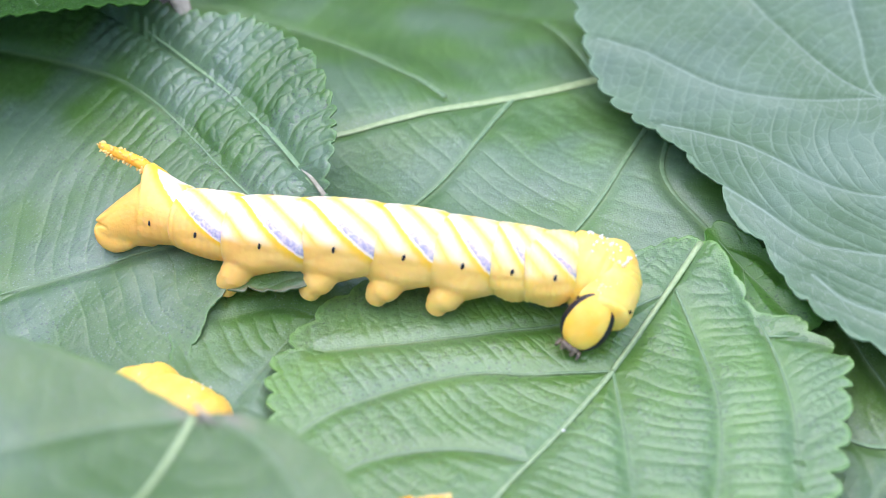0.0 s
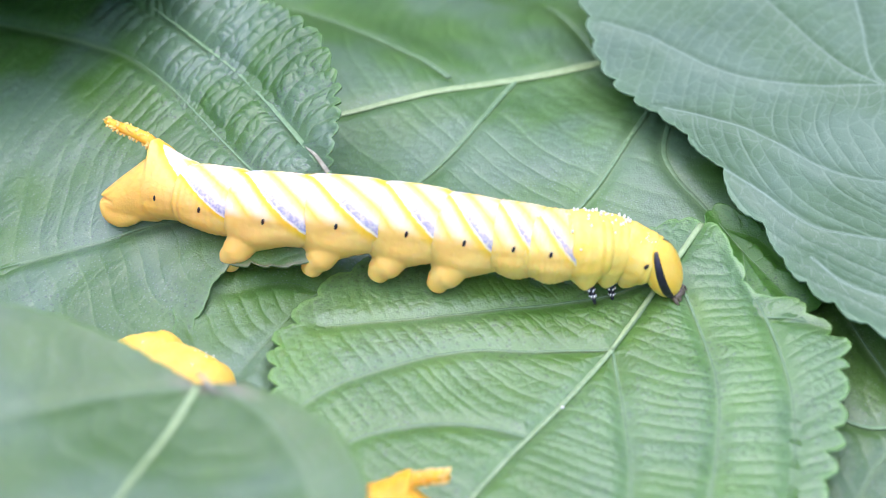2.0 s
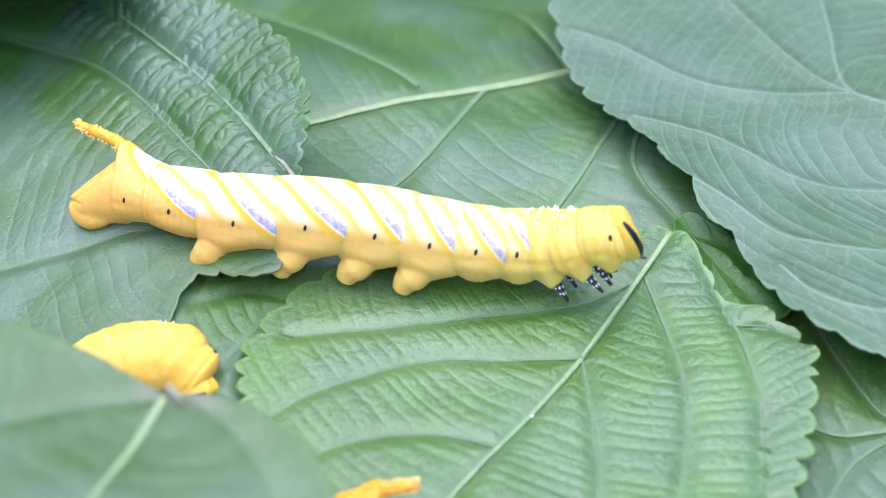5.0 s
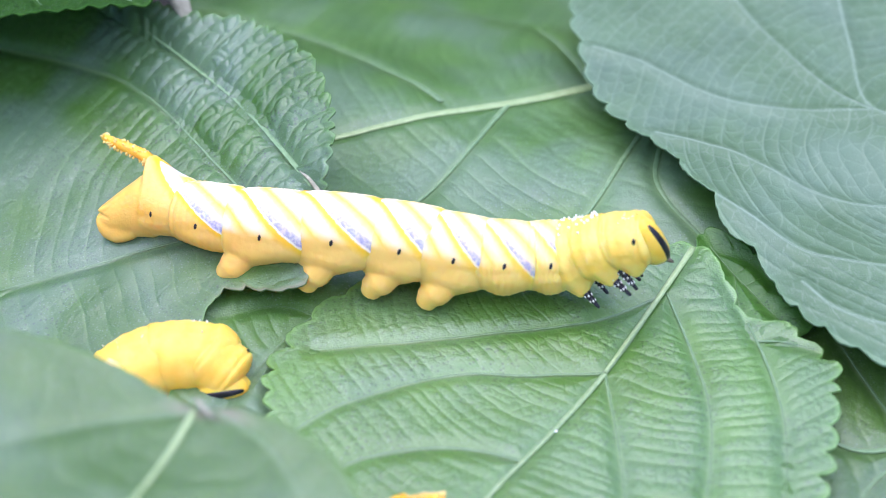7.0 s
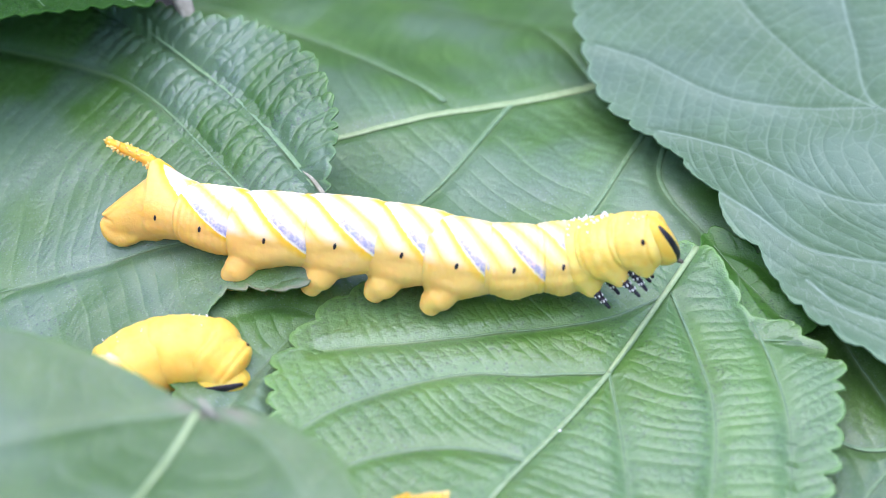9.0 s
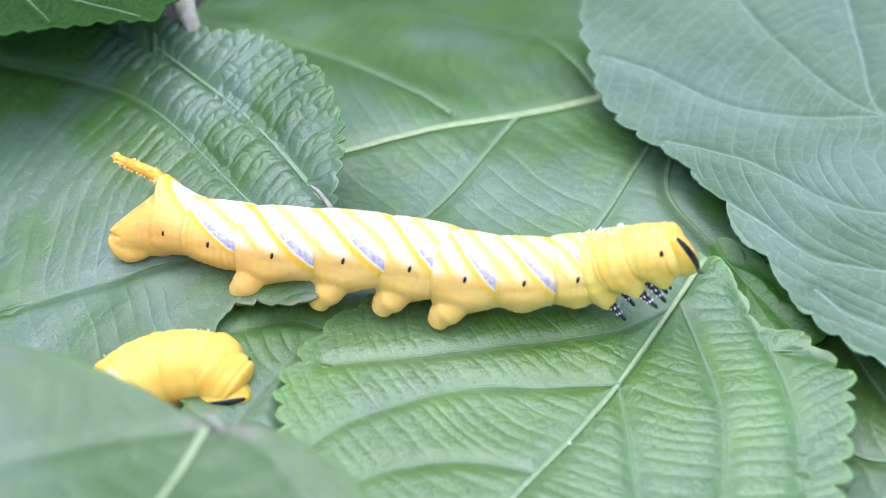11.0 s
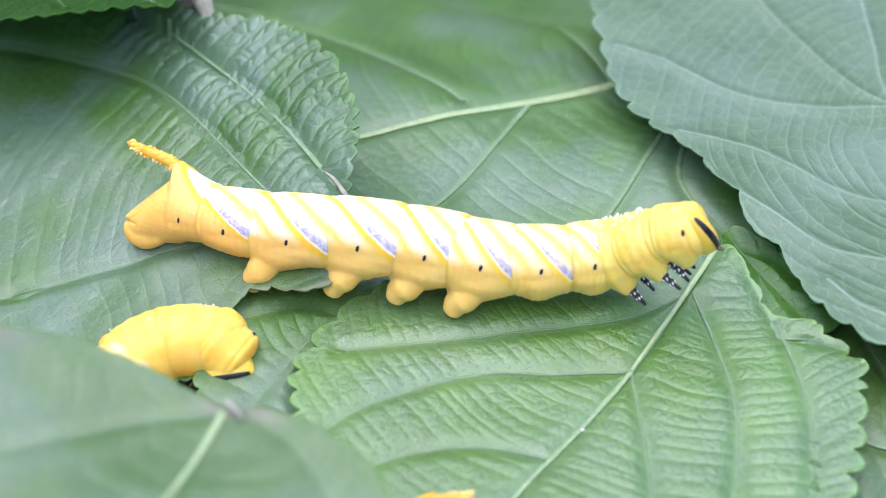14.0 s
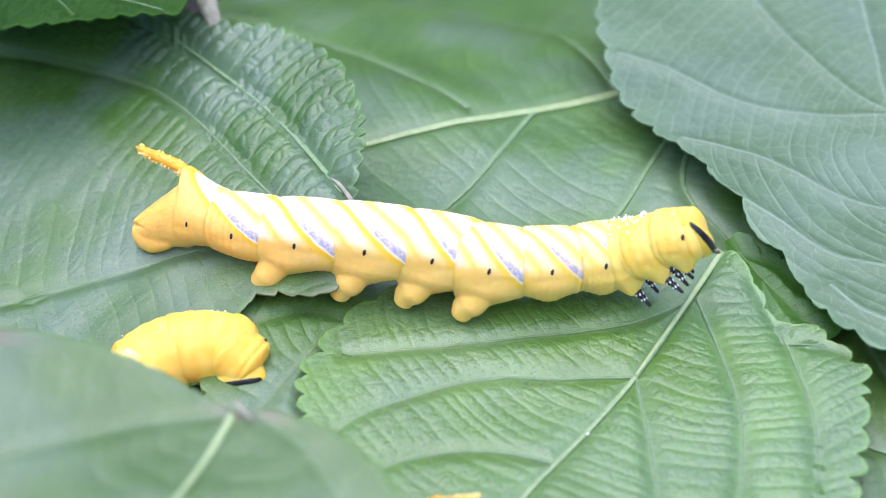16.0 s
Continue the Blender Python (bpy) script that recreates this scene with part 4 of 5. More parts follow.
    mesh_part("mouthparts", v, f, MOUTH, made["head"], "dark grey jaws and palps")
    return thing, made


fleck(0.0221, -0.0569, 0.0064, 0.00035)
fleck(0.0565, -0.0650, 0.0078, 0.00050)
walker, walker_parts = caterpillar("caterpillar", "large yellow caterpillar with slanting white and violet bands, on leaves", 3)
eater, eater_parts = caterpillar("caterpillar", "second yellow caterpillar curled half hidden under a leaf", 8, 5, WARM, 26, 0.00035, {**RINGS, "thorax_3": (0.0098, 0.0076), "thorax_2": (0.0104, 0.0072), "thorax_1": (0.0058, 0.0060)}, 0.6, HORN)


def motions():
    walker.location = (0.0000, -0.0120, 0.0060)
    walk(walker_parts['abdomen_8'], [
        (0.0, pose(-0.05907, 0.01047, 0.00550, -24.00, -9.22, -23.25)),
        (1.0, pose(-0.05892, 0.01017, 0.00550, -24.00, -9.34, -23.28)),
        (2.0, pose(-0.05897, 0.01040, 0.00550, -24.00, -9.36, -23.21)),
        (3.0, pose(-0.05908, 0.01178, 0.00550, -24.00, -9.29, -23.20)),
        (3.5, pose(-0.05919, 0.01238, 0.00550, -24.00, -9.24, -23.20)),
        (6.0, pose(-0.05876, 0.01270, 0.00550, -24.00, -9.36, -23.35)),
        (7.0, pose(-0.05897, 0.01290, 0.00550, -24.00, -9.28, -23.68)),
        (8.5, pose(-0.05871, 0.01210, 0.00550, -24.00, -9.33, -23.25)),
        (11.0, pose(-0.05852, 0.01166, 0.00550, -24.00, -9.31, -23.08)),
        (12.5, pose(-0.05839, 0.01142, 0.00550, -24.00, -9.28, -23.48)),
        (14.0, pose(-0.05825, 0.01114, 0.00550, -24.00, -9.35, -23.41)),
        (15.0, pose(-0.05823, 0.01112, 0.00550, -24.00, -9.38, -22.86)),
        (16.0, pose(-0.05817, 0.01164, 0.00550, -24.00, -9.30, -23.49)),
    ])
    walk(walker_parts['abdomen_7'], [
        (0.0, pose(-0.04629, 0.00418, 0.00750, -24.00, -8.21, -23.89)),
        (1.0, pose(-0.04638, 0.00396, 0.00750, -24.00, -8.19, -24.53)),
        (2.0, pose(-0.04645, 0.00423, 0.00750, -24.00, -8.26, -23.83)),
        (3.0, pose(-0.04643, 0.00555, 0.00750, -24.00, -8.26, -23.28)),
        (3.5, pose(-0.04643, 0.00612, 0.00750, -24.00, -8.20, -23.69)),
        (6.0, pose(-0.04624, 0.00649, 0.00750, -24.00, -8.22, -23.89)),
        (7.0, pose(-0.04635, 0.00653, 0.00750, -24.00, -8.21, -23.78)),
        (8.5, pose(-0.04614, 0.00590, 0.00750, -24.00, -8.20, -23.75)),
        (11.0, pose(-0.04588, 0.00548, 0.00750, -24.00, -8.19, -23.65)),
        (12.5, pose(-0.04576, 0.00511, 0.00750, -24.00, -8.22, -23.96)),
        (14.0, pose(-0.04573, 0.00490, 0.00750, -24.00, -8.32, -23.55)),
        (15.0, pose(-0.04569, 0.00506, 0.00750, -24.00, -8.30, -23.44)),
        (16.0, pose(-0.04558, 0.00534, 0.00750, -24.00, -8.29, -23.29)),
    ])
    walk(walker_parts['abdomen_6'], [
        (0.0, pose(-0.03372, -0.00076, 0.00950, -24.00, -6.28, -15.02)),
        (1.0, pose(-0.03365, -0.00137, 0.00950, -24.00, -6.24, -15.76)),
        (2.0, pose(-0.03377, -0.00073, 0.00950, -24.00, -6.27, -15.29)),
        (3.0, pose(-0.03376, 0.00088, 0.00950, -24.00, -6.29, -14.80)),
        (3.5, pose(-0.03376, 0.00123, 0.00950, -24.00, -6.28, -15.04)),
        (6.0, pose(-0.03344, 0.00149, 0.00950, -24.00, -6.29, -15.45)),
        (7.0, pose(-0.03360, 0.00172, 0.00950, -24.00, -6.25, -15.28)),
        (8.5, pose(-0.03329, 0.00091, 0.00950, -24.00, -6.25, -15.69)),
        (11.0, pose(-0.03307, 0.00052, 0.00950, -24.00, -6.25, -16.07)),
        (12.5, pose(-0.03309, 0.00018, 0.00950, -24.00, -6.29, -16.00)),
        (14.0, pose(-0.03317, 0.00021, 0.00950, -24.00, -6.29, -15.67)),
        (15.0, pose(-0.03308, 0.00022, 0.00950, -24.00, -6.31, -16.02)),
        (16.0, pose(-0.03296, 0.00078, 0.00950, -24.00, -6.30, -15.80)),
    ])
    walk(walker_parts['abdomen_5'], [
        (0.0, pose(-0.01996, -0.00289, 0.01050, -24.00, -2.04, -9.63)),
        (1.0, pose(-0.01999, -0.00348, 0.01050, -24.00, -2.06, -9.97)),
        (2.0, pose(-0.02012, -0.00297, 0.01050, -24.00, -2.05, -9.39)),
        (3.0, pose(-0.02009, -0.00140, 0.01050, -24.00, -2.05, -9.94)),
        (3.5, pose(-0.02012, -0.00095, 0.01050, -24.00, -2.04, -9.83)),
        (6.0, pose(-0.02000, -0.00077, 0.01050, -24.00, -2.07, -10.26)),
        (7.0, pose(-0.01993, -0.00069, 0.01050, -24.00, -2.06, -10.56)),
        (8.5, pose(-0.01977, -0.00151, 0.01050, -24.00, -2.08, -11.04)),
        (11.0, pose(-0.01958, -0.00209, 0.01050, -24.00, -2.09, -11.20)),
        (12.5, pose(-0.01962, -0.00239, 0.01050, -24.00, -2.09, -10.99)),
        (14.0, pose(-0.01953, -0.00245, 0.01050, -24.00, -2.07, -11.68)),
        (15.0, pose(-0.01963, -0.00242, 0.01050, -24.00, -2.08, -11.59)),
        (16.0, pose(-0.01944, -0.00206, 0.01050, -24.00, -2.07, -11.68)),
    ])
    walk(walker_parts['abdomen_4'], [
        (0.0, pose(-0.00610, -0.00544, 0.01050, -24.00, -0.00, -12.07)),
        (1.0, pose(-0.00621, -0.00619, 0.01050, -24.00, -0.00, -12.55)),
        (2.0, pose(-0.00614, -0.00530, 0.01050, -24.00, -0.00, -11.57)),
        (3.0, pose(-0.00620, -0.00394, 0.01050, -24.00, -0.00, -12.55)),
        (3.5, pose(-0.00613, -0.00356, 0.01050, -24.00, -0.00, -12.11)),
        (6.0, pose(-0.00619, -0.00344, 0.01050, -24.00, -0.00, -13.19)),
        (7.0, pose(-0.00626, -0.00337, 0.01050, -24.00, 0.00, -12.94)),
        (8.5, pose(-0.00625, -0.00436, 0.01050, -24.00, -0.00, -14.16)),
        (11.0, pose(-0.00622, -0.00480, 0.01050, -24.00, -0.00, -14.26)),
        (12.5, pose(-0.00616, -0.00505, 0.01050, -24.00, -0.00, -14.03)),
        (14.0, pose(-0.00614, -0.00538, 0.01050, -24.00, -0.00, -14.09)),
        (15.0, pose(-0.00608, -0.00532, 0.01050, -24.00, -0.00, -14.26)),
        (16.0, pose(-0.00584, -0.00482, 0.01050, -24.00, 0.00, -13.68)),
    ])
    walk(walker_parts['abdomen_3'], [
        (0.0, pose(0.00530, -0.00829, 0.01050, -24.00, -0.00, -12.98)),
        (0.5, pose(0.00533, -0.00846, 0.01050, -24.00, 0.00, -13.46)),
        (1.0, pose(0.00510, -0.00907, 0.01050, -24.00, 0.00, -12.74)),
        (1.5, pose(0.00507, -0.00920, 0.01050, -24.00, 0.00, -12.61)),
        (2.0, pose(0.00516, -0.00814, 0.01050, -24.00, 0.00, -12.65)),
        (2.5, pose(0.00517, -0.00771, 0.01050, -24.00, 0.00, -13.69)),
        (3.0, pose(0.00501, -0.00699, 0.01050, -24.00, 0.00, -15.17)),
        (3.5, pose(0.00497, -0.00633, 0.01050, -24.00, 0.00, -14.79)),
        (6.0, pose(0.00438, -0.00648, 0.01050, -24.00, 0.00, -13.35)),
        (6.5, pose(0.00434, -0.00626, 0.01050, -24.00, -0.00, -12.65)),
        (7.0, pose(0.00427, -0.00625, 0.01050, -24.00, 0.00, -12.66)),
        (7.5, pose(0.00428, -0.00730, 0.01050, -24.00, 0.00, -11.43)),
        (8.0, pose(0.00435, -0.00675, 0.01050, -24.00, 0.00, -10.78)),
        (8.5, pose(0.00424, -0.00757, 0.01050, -24.00, 0.00, -12.56)),
        (11.0, pose(0.00422, -0.00814, 0.01050, -24.00, 0.00, -12.28)),
        (11.5, pose(0.00418, -0.00797, 0.01050, -24.00, 0.00, -11.72)),
        (12.0, pose(0.00437, -0.00816, 0.01050, -24.00, 0.00, -11.68)),
        (12.5, pose(0.00427, -0.00836, 0.01050, -24.00, 0.00, -12.05)),
        (13.0, pose(0.00431, -0.00829, 0.01050, -24.00, -0.00, -11.42)),
        (13.5, pose(0.00438, -0.00880, 0.01050, -24.00, -0.00, -11.77)),
        (14.0, pose(0.00443, -0.00847, 0.01050, -24.00, 0.00, -11.16)),
        (14.5, pose(0.00451, -0.00866, 0.01050, -24.00, -0.00, -11.46)),
        (15.0, pose(0.00453, -0.00856, 0.01050, -24.00, 0.00, -10.54)),
        (15.5, pose(0.00465, -0.00853, 0.01050, -24.00, -0.00, -10.10)),
        (16.0, pose(0.00470, -0.00793, 0.01050, -24.00, 0.00, -8.77)),
    ])
    walk(walker_parts['abdomen_2'], [
        (0.0, pose(0.01466, -0.01023, 0.01050, -24.00, -0.00, -12.84)),
        (0.5, pose(0.01452, -0.01032, 0.01050, -24.00, 0.00, -12.34)),
        (1.0, pose(0.01455, -0.01088, 0.01050, -24.00, 0.00, -11.87)),
        (1.5, pose(0.01449, -0.01100, 0.01050, -24.00, 0.00, -11.55)),
        (2.0, pose(0.01450, -0.00993, 0.01050, -24.00, 0.00, -11.62)),
        (2.5, pose(0.01419, -0.00982, 0.01050, -24.00, 0.00, -13.43)),
        (3.0, pose(0.01360, -0.00931, 0.01050, -24.00, -0.00, -14.04)),
        (3.5, pose(0.01333, -0.00870, 0.01050, -24.00, 0.00, -14.21)),
        (6.0, pose(0.01289, -0.00797, 0.01050, -24.00, 0.00, -5.43)),
        (6.5, pose(0.01310, -0.00773, 0.01050, -24.00, 0.00, -4.72)),
        (7.0, pose(0.01317, -0.00774, 0.01050, -24.00, -0.00, -4.17)),
        (7.5, pose(0.01391, -0.00831, 0.01050, -24.00, -0.00, -0.62)),
        (8.0, pose(0.01410, -0.00773, 0.01050, -24.00, -0.00, 0.06)),
        (8.5, pose(0.01397, -0.00887, 0.01050, -24.00, -0.00, -0.93)),
        (11.0, pose(0.01425, -0.00926, 0.01050, -24.00, 0.00, -0.28)),
        (11.5, pose(0.01434, -0.00892, 0.01050, -24.00, -0.00, 0.67)),
        (12.0, pose(0.01431, -0.00941, 0.01050, -24.00, 0.00, -0.15)),
        (12.5, pose(0.01440, -0.00944, 0.01050, -24.00, 0.00, -0.09)),
        (13.0, pose(0.01436, -0.00950, 0.01050, -24.00, 0.00, 0.08)),
        (13.5, pose(0.01443, -0.00983, 0.01050, -24.00, -0.00, 0.19)),
        (14.0, pose(0.01472, -0.00949, 0.01050, -24.00, 0.00, 1.12)),
        (14.5, pose(0.01491, -0.00967, 0.01050, -24.00, -0.00, 1.22)),
        (15.0, pose(0.01497, -0.00924, 0.01050, -24.00, 0.00, 1.71)),
        (15.5, pose(0.01521, -0.00907, 0.01050, -24.00, 0.00, 2.04)),
        (16.0, pose(0.01554, -0.00812, 0.01050, -24.00, -0.00, 4.32)),
    ])
    walk(walker_parts['abdomen_1'], [
        (0.0, pose(0.02072, -0.01181, 0.01050, -24.00, 0.00, 5.27)),
        (0.5, pose(0.02085, -0.01186, 0.01050, -24.00, 0.00, 0.68)),
        (1.0, pose(0.02090, -0.01239, 0.01050, -24.00, -0.00, 1.02)),
        (1.5, pose(0.02115, -0.01249, 0.01050, -24.00, 0.00, -1.83)),
        (2.0, pose(0.02108, -0.01142, 0.01050, -24.00, -0.00, -6.88)),
        (2.5, pose(0.02088, -0.01146, 0.01050, -24.00, -2.19, -5.87)),
        (3.0, pose(0.02028, -0.01081, 0.01050, -24.00, -7.11, -9.99)),
        (3.5, pose(0.02034, -0.01023, 0.01050, -24.00, -7.31, -12.33)),
        (6.0, pose(0.02163, -0.00812, 0.01050, -24.00, -4.51, -3.30)),
        (6.5, pose(0.02198, -0.00771, 0.01050, -24.00, -4.94, -2.26)),
        (7.0, pose(0.02220, -0.00756, 0.01050, -24.00, -4.95, -1.42)),
        (7.5, pose(0.02272, -0.00750, 0.01050, -24.00, -5.53, 1.90)),
        (8.0, pose(0.02314, -0.00674, 0.01050, -24.00, -5.04, 2.89)),
        (8.5, pose(0.02333, -0.00788, 0.01050, -24.00, -5.04, 2.60)),
        (11.0, pose(0.02469, -0.00824, 0.01050, -24.00, -4.85, 2.39)),
        (11.5, pose(0.02481, -0.00773, 0.01050, -24.00, -5.21, 3.18)),
        (12.0, pose(0.02467, -0.00821, 0.01050, -24.00, -5.31, 3.26)),
        (12.5, pose(0.02483, -0.00839, 0.01050, -24.00, -5.15, 2.55)),
        (13.0, pose(0.02483, -0.00826, 0.01050, -24.00, -4.71, 3.35)),
        (13.5, pose(0.02512, -0.00873, 0.01050, -24.00, -4.95, 2.61)),
        (14.0, pose(0.02522, -0.00806, 0.01050, -24.00, -5.45, 4.22)),
        (14.5, pose(0.02542, -0.00821, 0.01050, -24.00, -5.82, 4.36)),
        (15.0, pose(0.02550, -0.00794, 0.01050, -24.00, -5.72, 3.63)),
        (15.5, pose(0.02587, -0.00778, 0.01050, -24.00, -5.18, 3.62)),
        (16.0, pose(0.02629, -0.00630, 0.01050, -24.00, -4.29, 6.08)),
    ])
    walk(walker_parts['thorax_3'], [
        (0.0, pose(0.02846, -0.01214, 0.01000, -19.20, 5.12, -26.00)),
        (0.3, pose(0.02915, -0.01251, 0.01000, -19.20, 4.61, -26.00)),
        (0.6, pose(0.02985, -0.01312, 0.01000, -19.20, 4.11, -28.00)),
        (1.0, pose(0.02928, -0.01399, 0.01000, -19.20, 4.43, -30.00)),
        (1.3, pose(0.02919, -0.01326, 0.01000, -19.20, 4.77, -24.00)),
        (1.6, pose(0.02914, -0.01219, 0.01000, -19.20, 4.92, -9.00)),
        (2.0, pose(0.02708, -0.01145, 0.01050, -19.20, 5.07, 4.26)),
        (2.3, pose(0.02905, -0.01143, 0.01067, -19.20, 2.58, 4.32)),
        (2.6, pose(0.02807, -0.01129, 0.01127, -19.20, -3.74, 4.72)),
        (3.0, pose(0.02796, -0.01184, 0.01232, -19.20, -13.44, -5.93)),
        (3.5, pose(0.02624, -0.01152, 0.01220, -19.20, -15.57, -12.72)),
        (6.0, pose(0.02605, -0.00873, 0.01154, -16.80, -23.87, -13.34)),
        (6.5, pose(0.02636, -0.00826, 0.01165, -16.80, -26.16, -13.06)),
        (7.0, pose(0.02650, -0.00807, 0.01166, -16.80, -26.72, -13.23)),
        (7.5, pose(0.02692, -0.00787, 0.01176, -16.80, -29.23, -13.72)),
        (8.0, pose(0.02739, -0.00706, 0.01167, -16.80, -27.25, -13.23)),
        (8.5, pose(0.02758, -0.00825, 0.01170, -16.80, -27.82, -14.29)),
        (11.0, pose(0.02915, -0.00864, 0.01176, -16.80, -27.71, -13.81)),
        (11.5, pose(0.02929, -0.00809, 0.01187, -16.80, -29.82, -13.90)),
        (12.0, pose(0.02931, -0.00856, 0.01190, -16.80, -29.86, -13.57)),
        (12.5, pose(0.02950, -0.00876, 0.01186, -16.80, -29.45, -13.36)),
        (13.0, pose(0.02964, -0.00861, 0.01176, -16.80, -26.92, -13.11)),
        (13.5, pose(0.02999, -0.00912, 0.01185, -16.80, -28.29, -13.43)),
        (14.0, pose(0.03013, -0.00836, 0.01198, -16.80, -30.25, -13.00)),
        (14.5, pose(0.03036, -0.00849, 0.01208, -16.80, -31.92, -12.93)),
        (15.0, pose(0.03059, -0.00825, 0.01207, -16.80, -31.65, -12.59)),
        (15.5, pose(0.03087, -0.00808, 0.01192, -16.80, -29.76, -12.03)),
        (16.0, pose(0.03070, -0.00650, 0.01164, -16.80, -27.27, -12.56)),
    ])
    walk(walker_parts['thorax_2'], [
        (0.0, pose(0.03181, -0.01308, 0.00950, -12.00, 11.21, -71.60)),
        (0.3, pose(0.03304, -0.01376, 0.00950, -12.00, 10.70, -64.75)),
        (0.6, pose(0.03445, -0.01498, 0.00950, -12.00, 9.38, -63.46)),
        (1.0, pose(0.03325, -0.01618, 0.00950, -12.00, 8.16, -62.88)),
        (1.3, pose(0.03284, -0.01464, 0.00950, -12.00, 8.25, -54.70)),
        (1.6, pose(0.03274, -0.01249, 0.00950, -12.00, 10.68, -28.72)),
        (2.0, pose(0.03231, -0.01058, 0.00950, -12.00, 11.01, 1.07)),
        (2.3, pose(0.03439, -0.01043, 0.00989, -12.00, 9.02, 6.47)),
        (2.6, pose(0.03356, -0.01027, 0.01134, -12.00, 0.13, 9.04)),
        (3.0, pose(0.03292, -0.01212, 0.01354, -12.00, -17.56, -1.49)),
        (3.5, pose(0.03104, -0.01264, 0.01356, -12.00, -26.07, -13.18)),
        (6.0, pose(0.03126, -0.01040, 0.01488, -12.00, -32.56, -17.01)),
        (6.5, pose(0.03144, -0.00991, 0.01527, -12.00, -34.63, -17.02)),
        (7.0, pose(0.03146, -0.00974, 0.01529, -12.00, -35.10, -17.52)),
        (7.5, pose(0.03167, -0.00969, 0.01565, -12.00, -37.01, -19.26)),
        (8.0, pose(0.03228, -0.00888, 0.01534, -12.00, -35.07, -18.80)),
        (8.5, pose(0.03244, -0.01020, 0.01546, -12.00, -35.80, -20.17)),
        (11.0, pose(0.03427, -0.01060, 0.01568, -12.00, -35.24, -19.27)),
        (11.5, pose(0.03433, -0.01009, 0.01612, -12.00, -38.00, -19.81)),
        (12.0, pose(0.03452, -0.01059, 0.01632, -12.00, -39.01, -19.68)),
        (12.5, pose(0.03473, -0.01074, 0.01624, -12.00, -39.60, -19.24)),
        (13.0, pose(0.03517, -0.01067, 0.01589, -12.00, -37.30, -19.12)),
        (13.5, pose(0.03549, -0.01120, 0.01624, -12.00, -38.77, -19.34)),
        (14.0, pose(0.03561, -0.01046, 0.01672, -12.00, -40.50, -19.51)),
        (14.5, pose(0.03577, -0.01059, 0.01711, -12.00, -42.13, -19.61)),
        (15.0, pose(0.03614, -0.01031, 0.01723, -12.00, -44.04, -19.23)),
        (15.5, pose(0.03643, -0.01003, 0.01667, -12.00, -42.63, -18.29)),
        (16.0, pose(0.03574, -0.00841, 0.01549, -12.00, -39.28, -19.19)),
    ])
    walk(walker_parts['thorax_1'], [
        (0.0, pose(0.03148, -0.01854, 0.00850, -4.80, 15.28, -109.05)),
        (0.3, pose(0.03290, -0.01939, 0.00850, -4.80, 16.14, -97.85)),
        (0.6, pose(0.03491, -0.02124, 0.00850, -4.80, 15.56, -83.91)),
        (1.0, pose(0.03458, -0.02305, 0.00850, -4.80, 14.43, -79.53)),
        (1.3, pose(0.03571, -0.02137, 0.00850, -4.80, 13.36, -65.33)),
        (1.6, pose(0.03672, -0.01654, 0.00850, -4.80, 15.30, -42.80)),
        (2.0, pose(0.03735, -0.01126, 0.00850, -4.80, 16.85, -16.43)),
        (2.3, pose(0.03838, -0.01025, 0.00902, -4.80, 16.31, 9.09)),
        (2.6, pose(0.03795, -0.00956, 0.01124, -4.80, 7.20, 11.26)),
        (3.0, pose(0.03702, -0.01210, 0.01551, -4.80, -17.73, 2.42)),
        (3.5, pose(0.03663, -0.01392, 0.01681, -4.80, -17.85, -13.18)),
        (6.0, pose(0.03672, -0.01188, 0.01789, -10.80, -20.18, -13.70)),
        (6.5, pose(0.03686, -0.01137, 0.01841, -10.80, -21.27, -13.63)),
        (7.0, pose(0.03680, -0.01120, 0.01841, -10.80, -21.54, -14.12)),
        (7.5, pose(0.03693, -0.01122, 0.01885, -10.80, -22.57, -15.80)),
        (8.0, pose(0.03762, -0.01040, 0.01842, -10.80, -21.54, -15.43)),
        (8.5, pose(0.03774, -0.01181, 0.01864, -10.80, -21.95, -16.79)),
        (11.0, pose(0.03985, -0.01223, 0.01892, -10.80, -21.63, -15.90)),
        (11.5, pose(0.03983, -0.01172, 0.01969, -10.80, -23.11, -16.32)),
        (12.0, pose(0.04006, -0.01225, 0.02018, -10.80, -23.63, -16.14)),
        (12.5, pose(0.04017, -0.01234, 0.02023, -10.80, -23.94, -15.66)),
        (13.0, pose(0.04077, -0.01232, 0.01982, -10.80, -22.72, -15.65)),
        (13.5, pose(0.04109, -0.01287, 0.02035, -10.80, -23.50, -15.81)),
        (14.0, pose(0.04126, -0.01214, 0.02105, -10.80, -24.41, -15.88)),
        (14.5, pose(0.04141, -0.01227, 0.02163, -10.80, -25.27, -15.89)),
        (15.0, pose(0.04158, -0.01193, 0.02220, -10.80, -26.27, -15.38)),
        (15.5, pose(0.04176, -0.01154, 0.02141, -10.80, -25.51, -14.52)),
        (16.0, pose(0.04073, -0.00985, 0.01936, -10.80, -23.77, -15.62)),
    ])
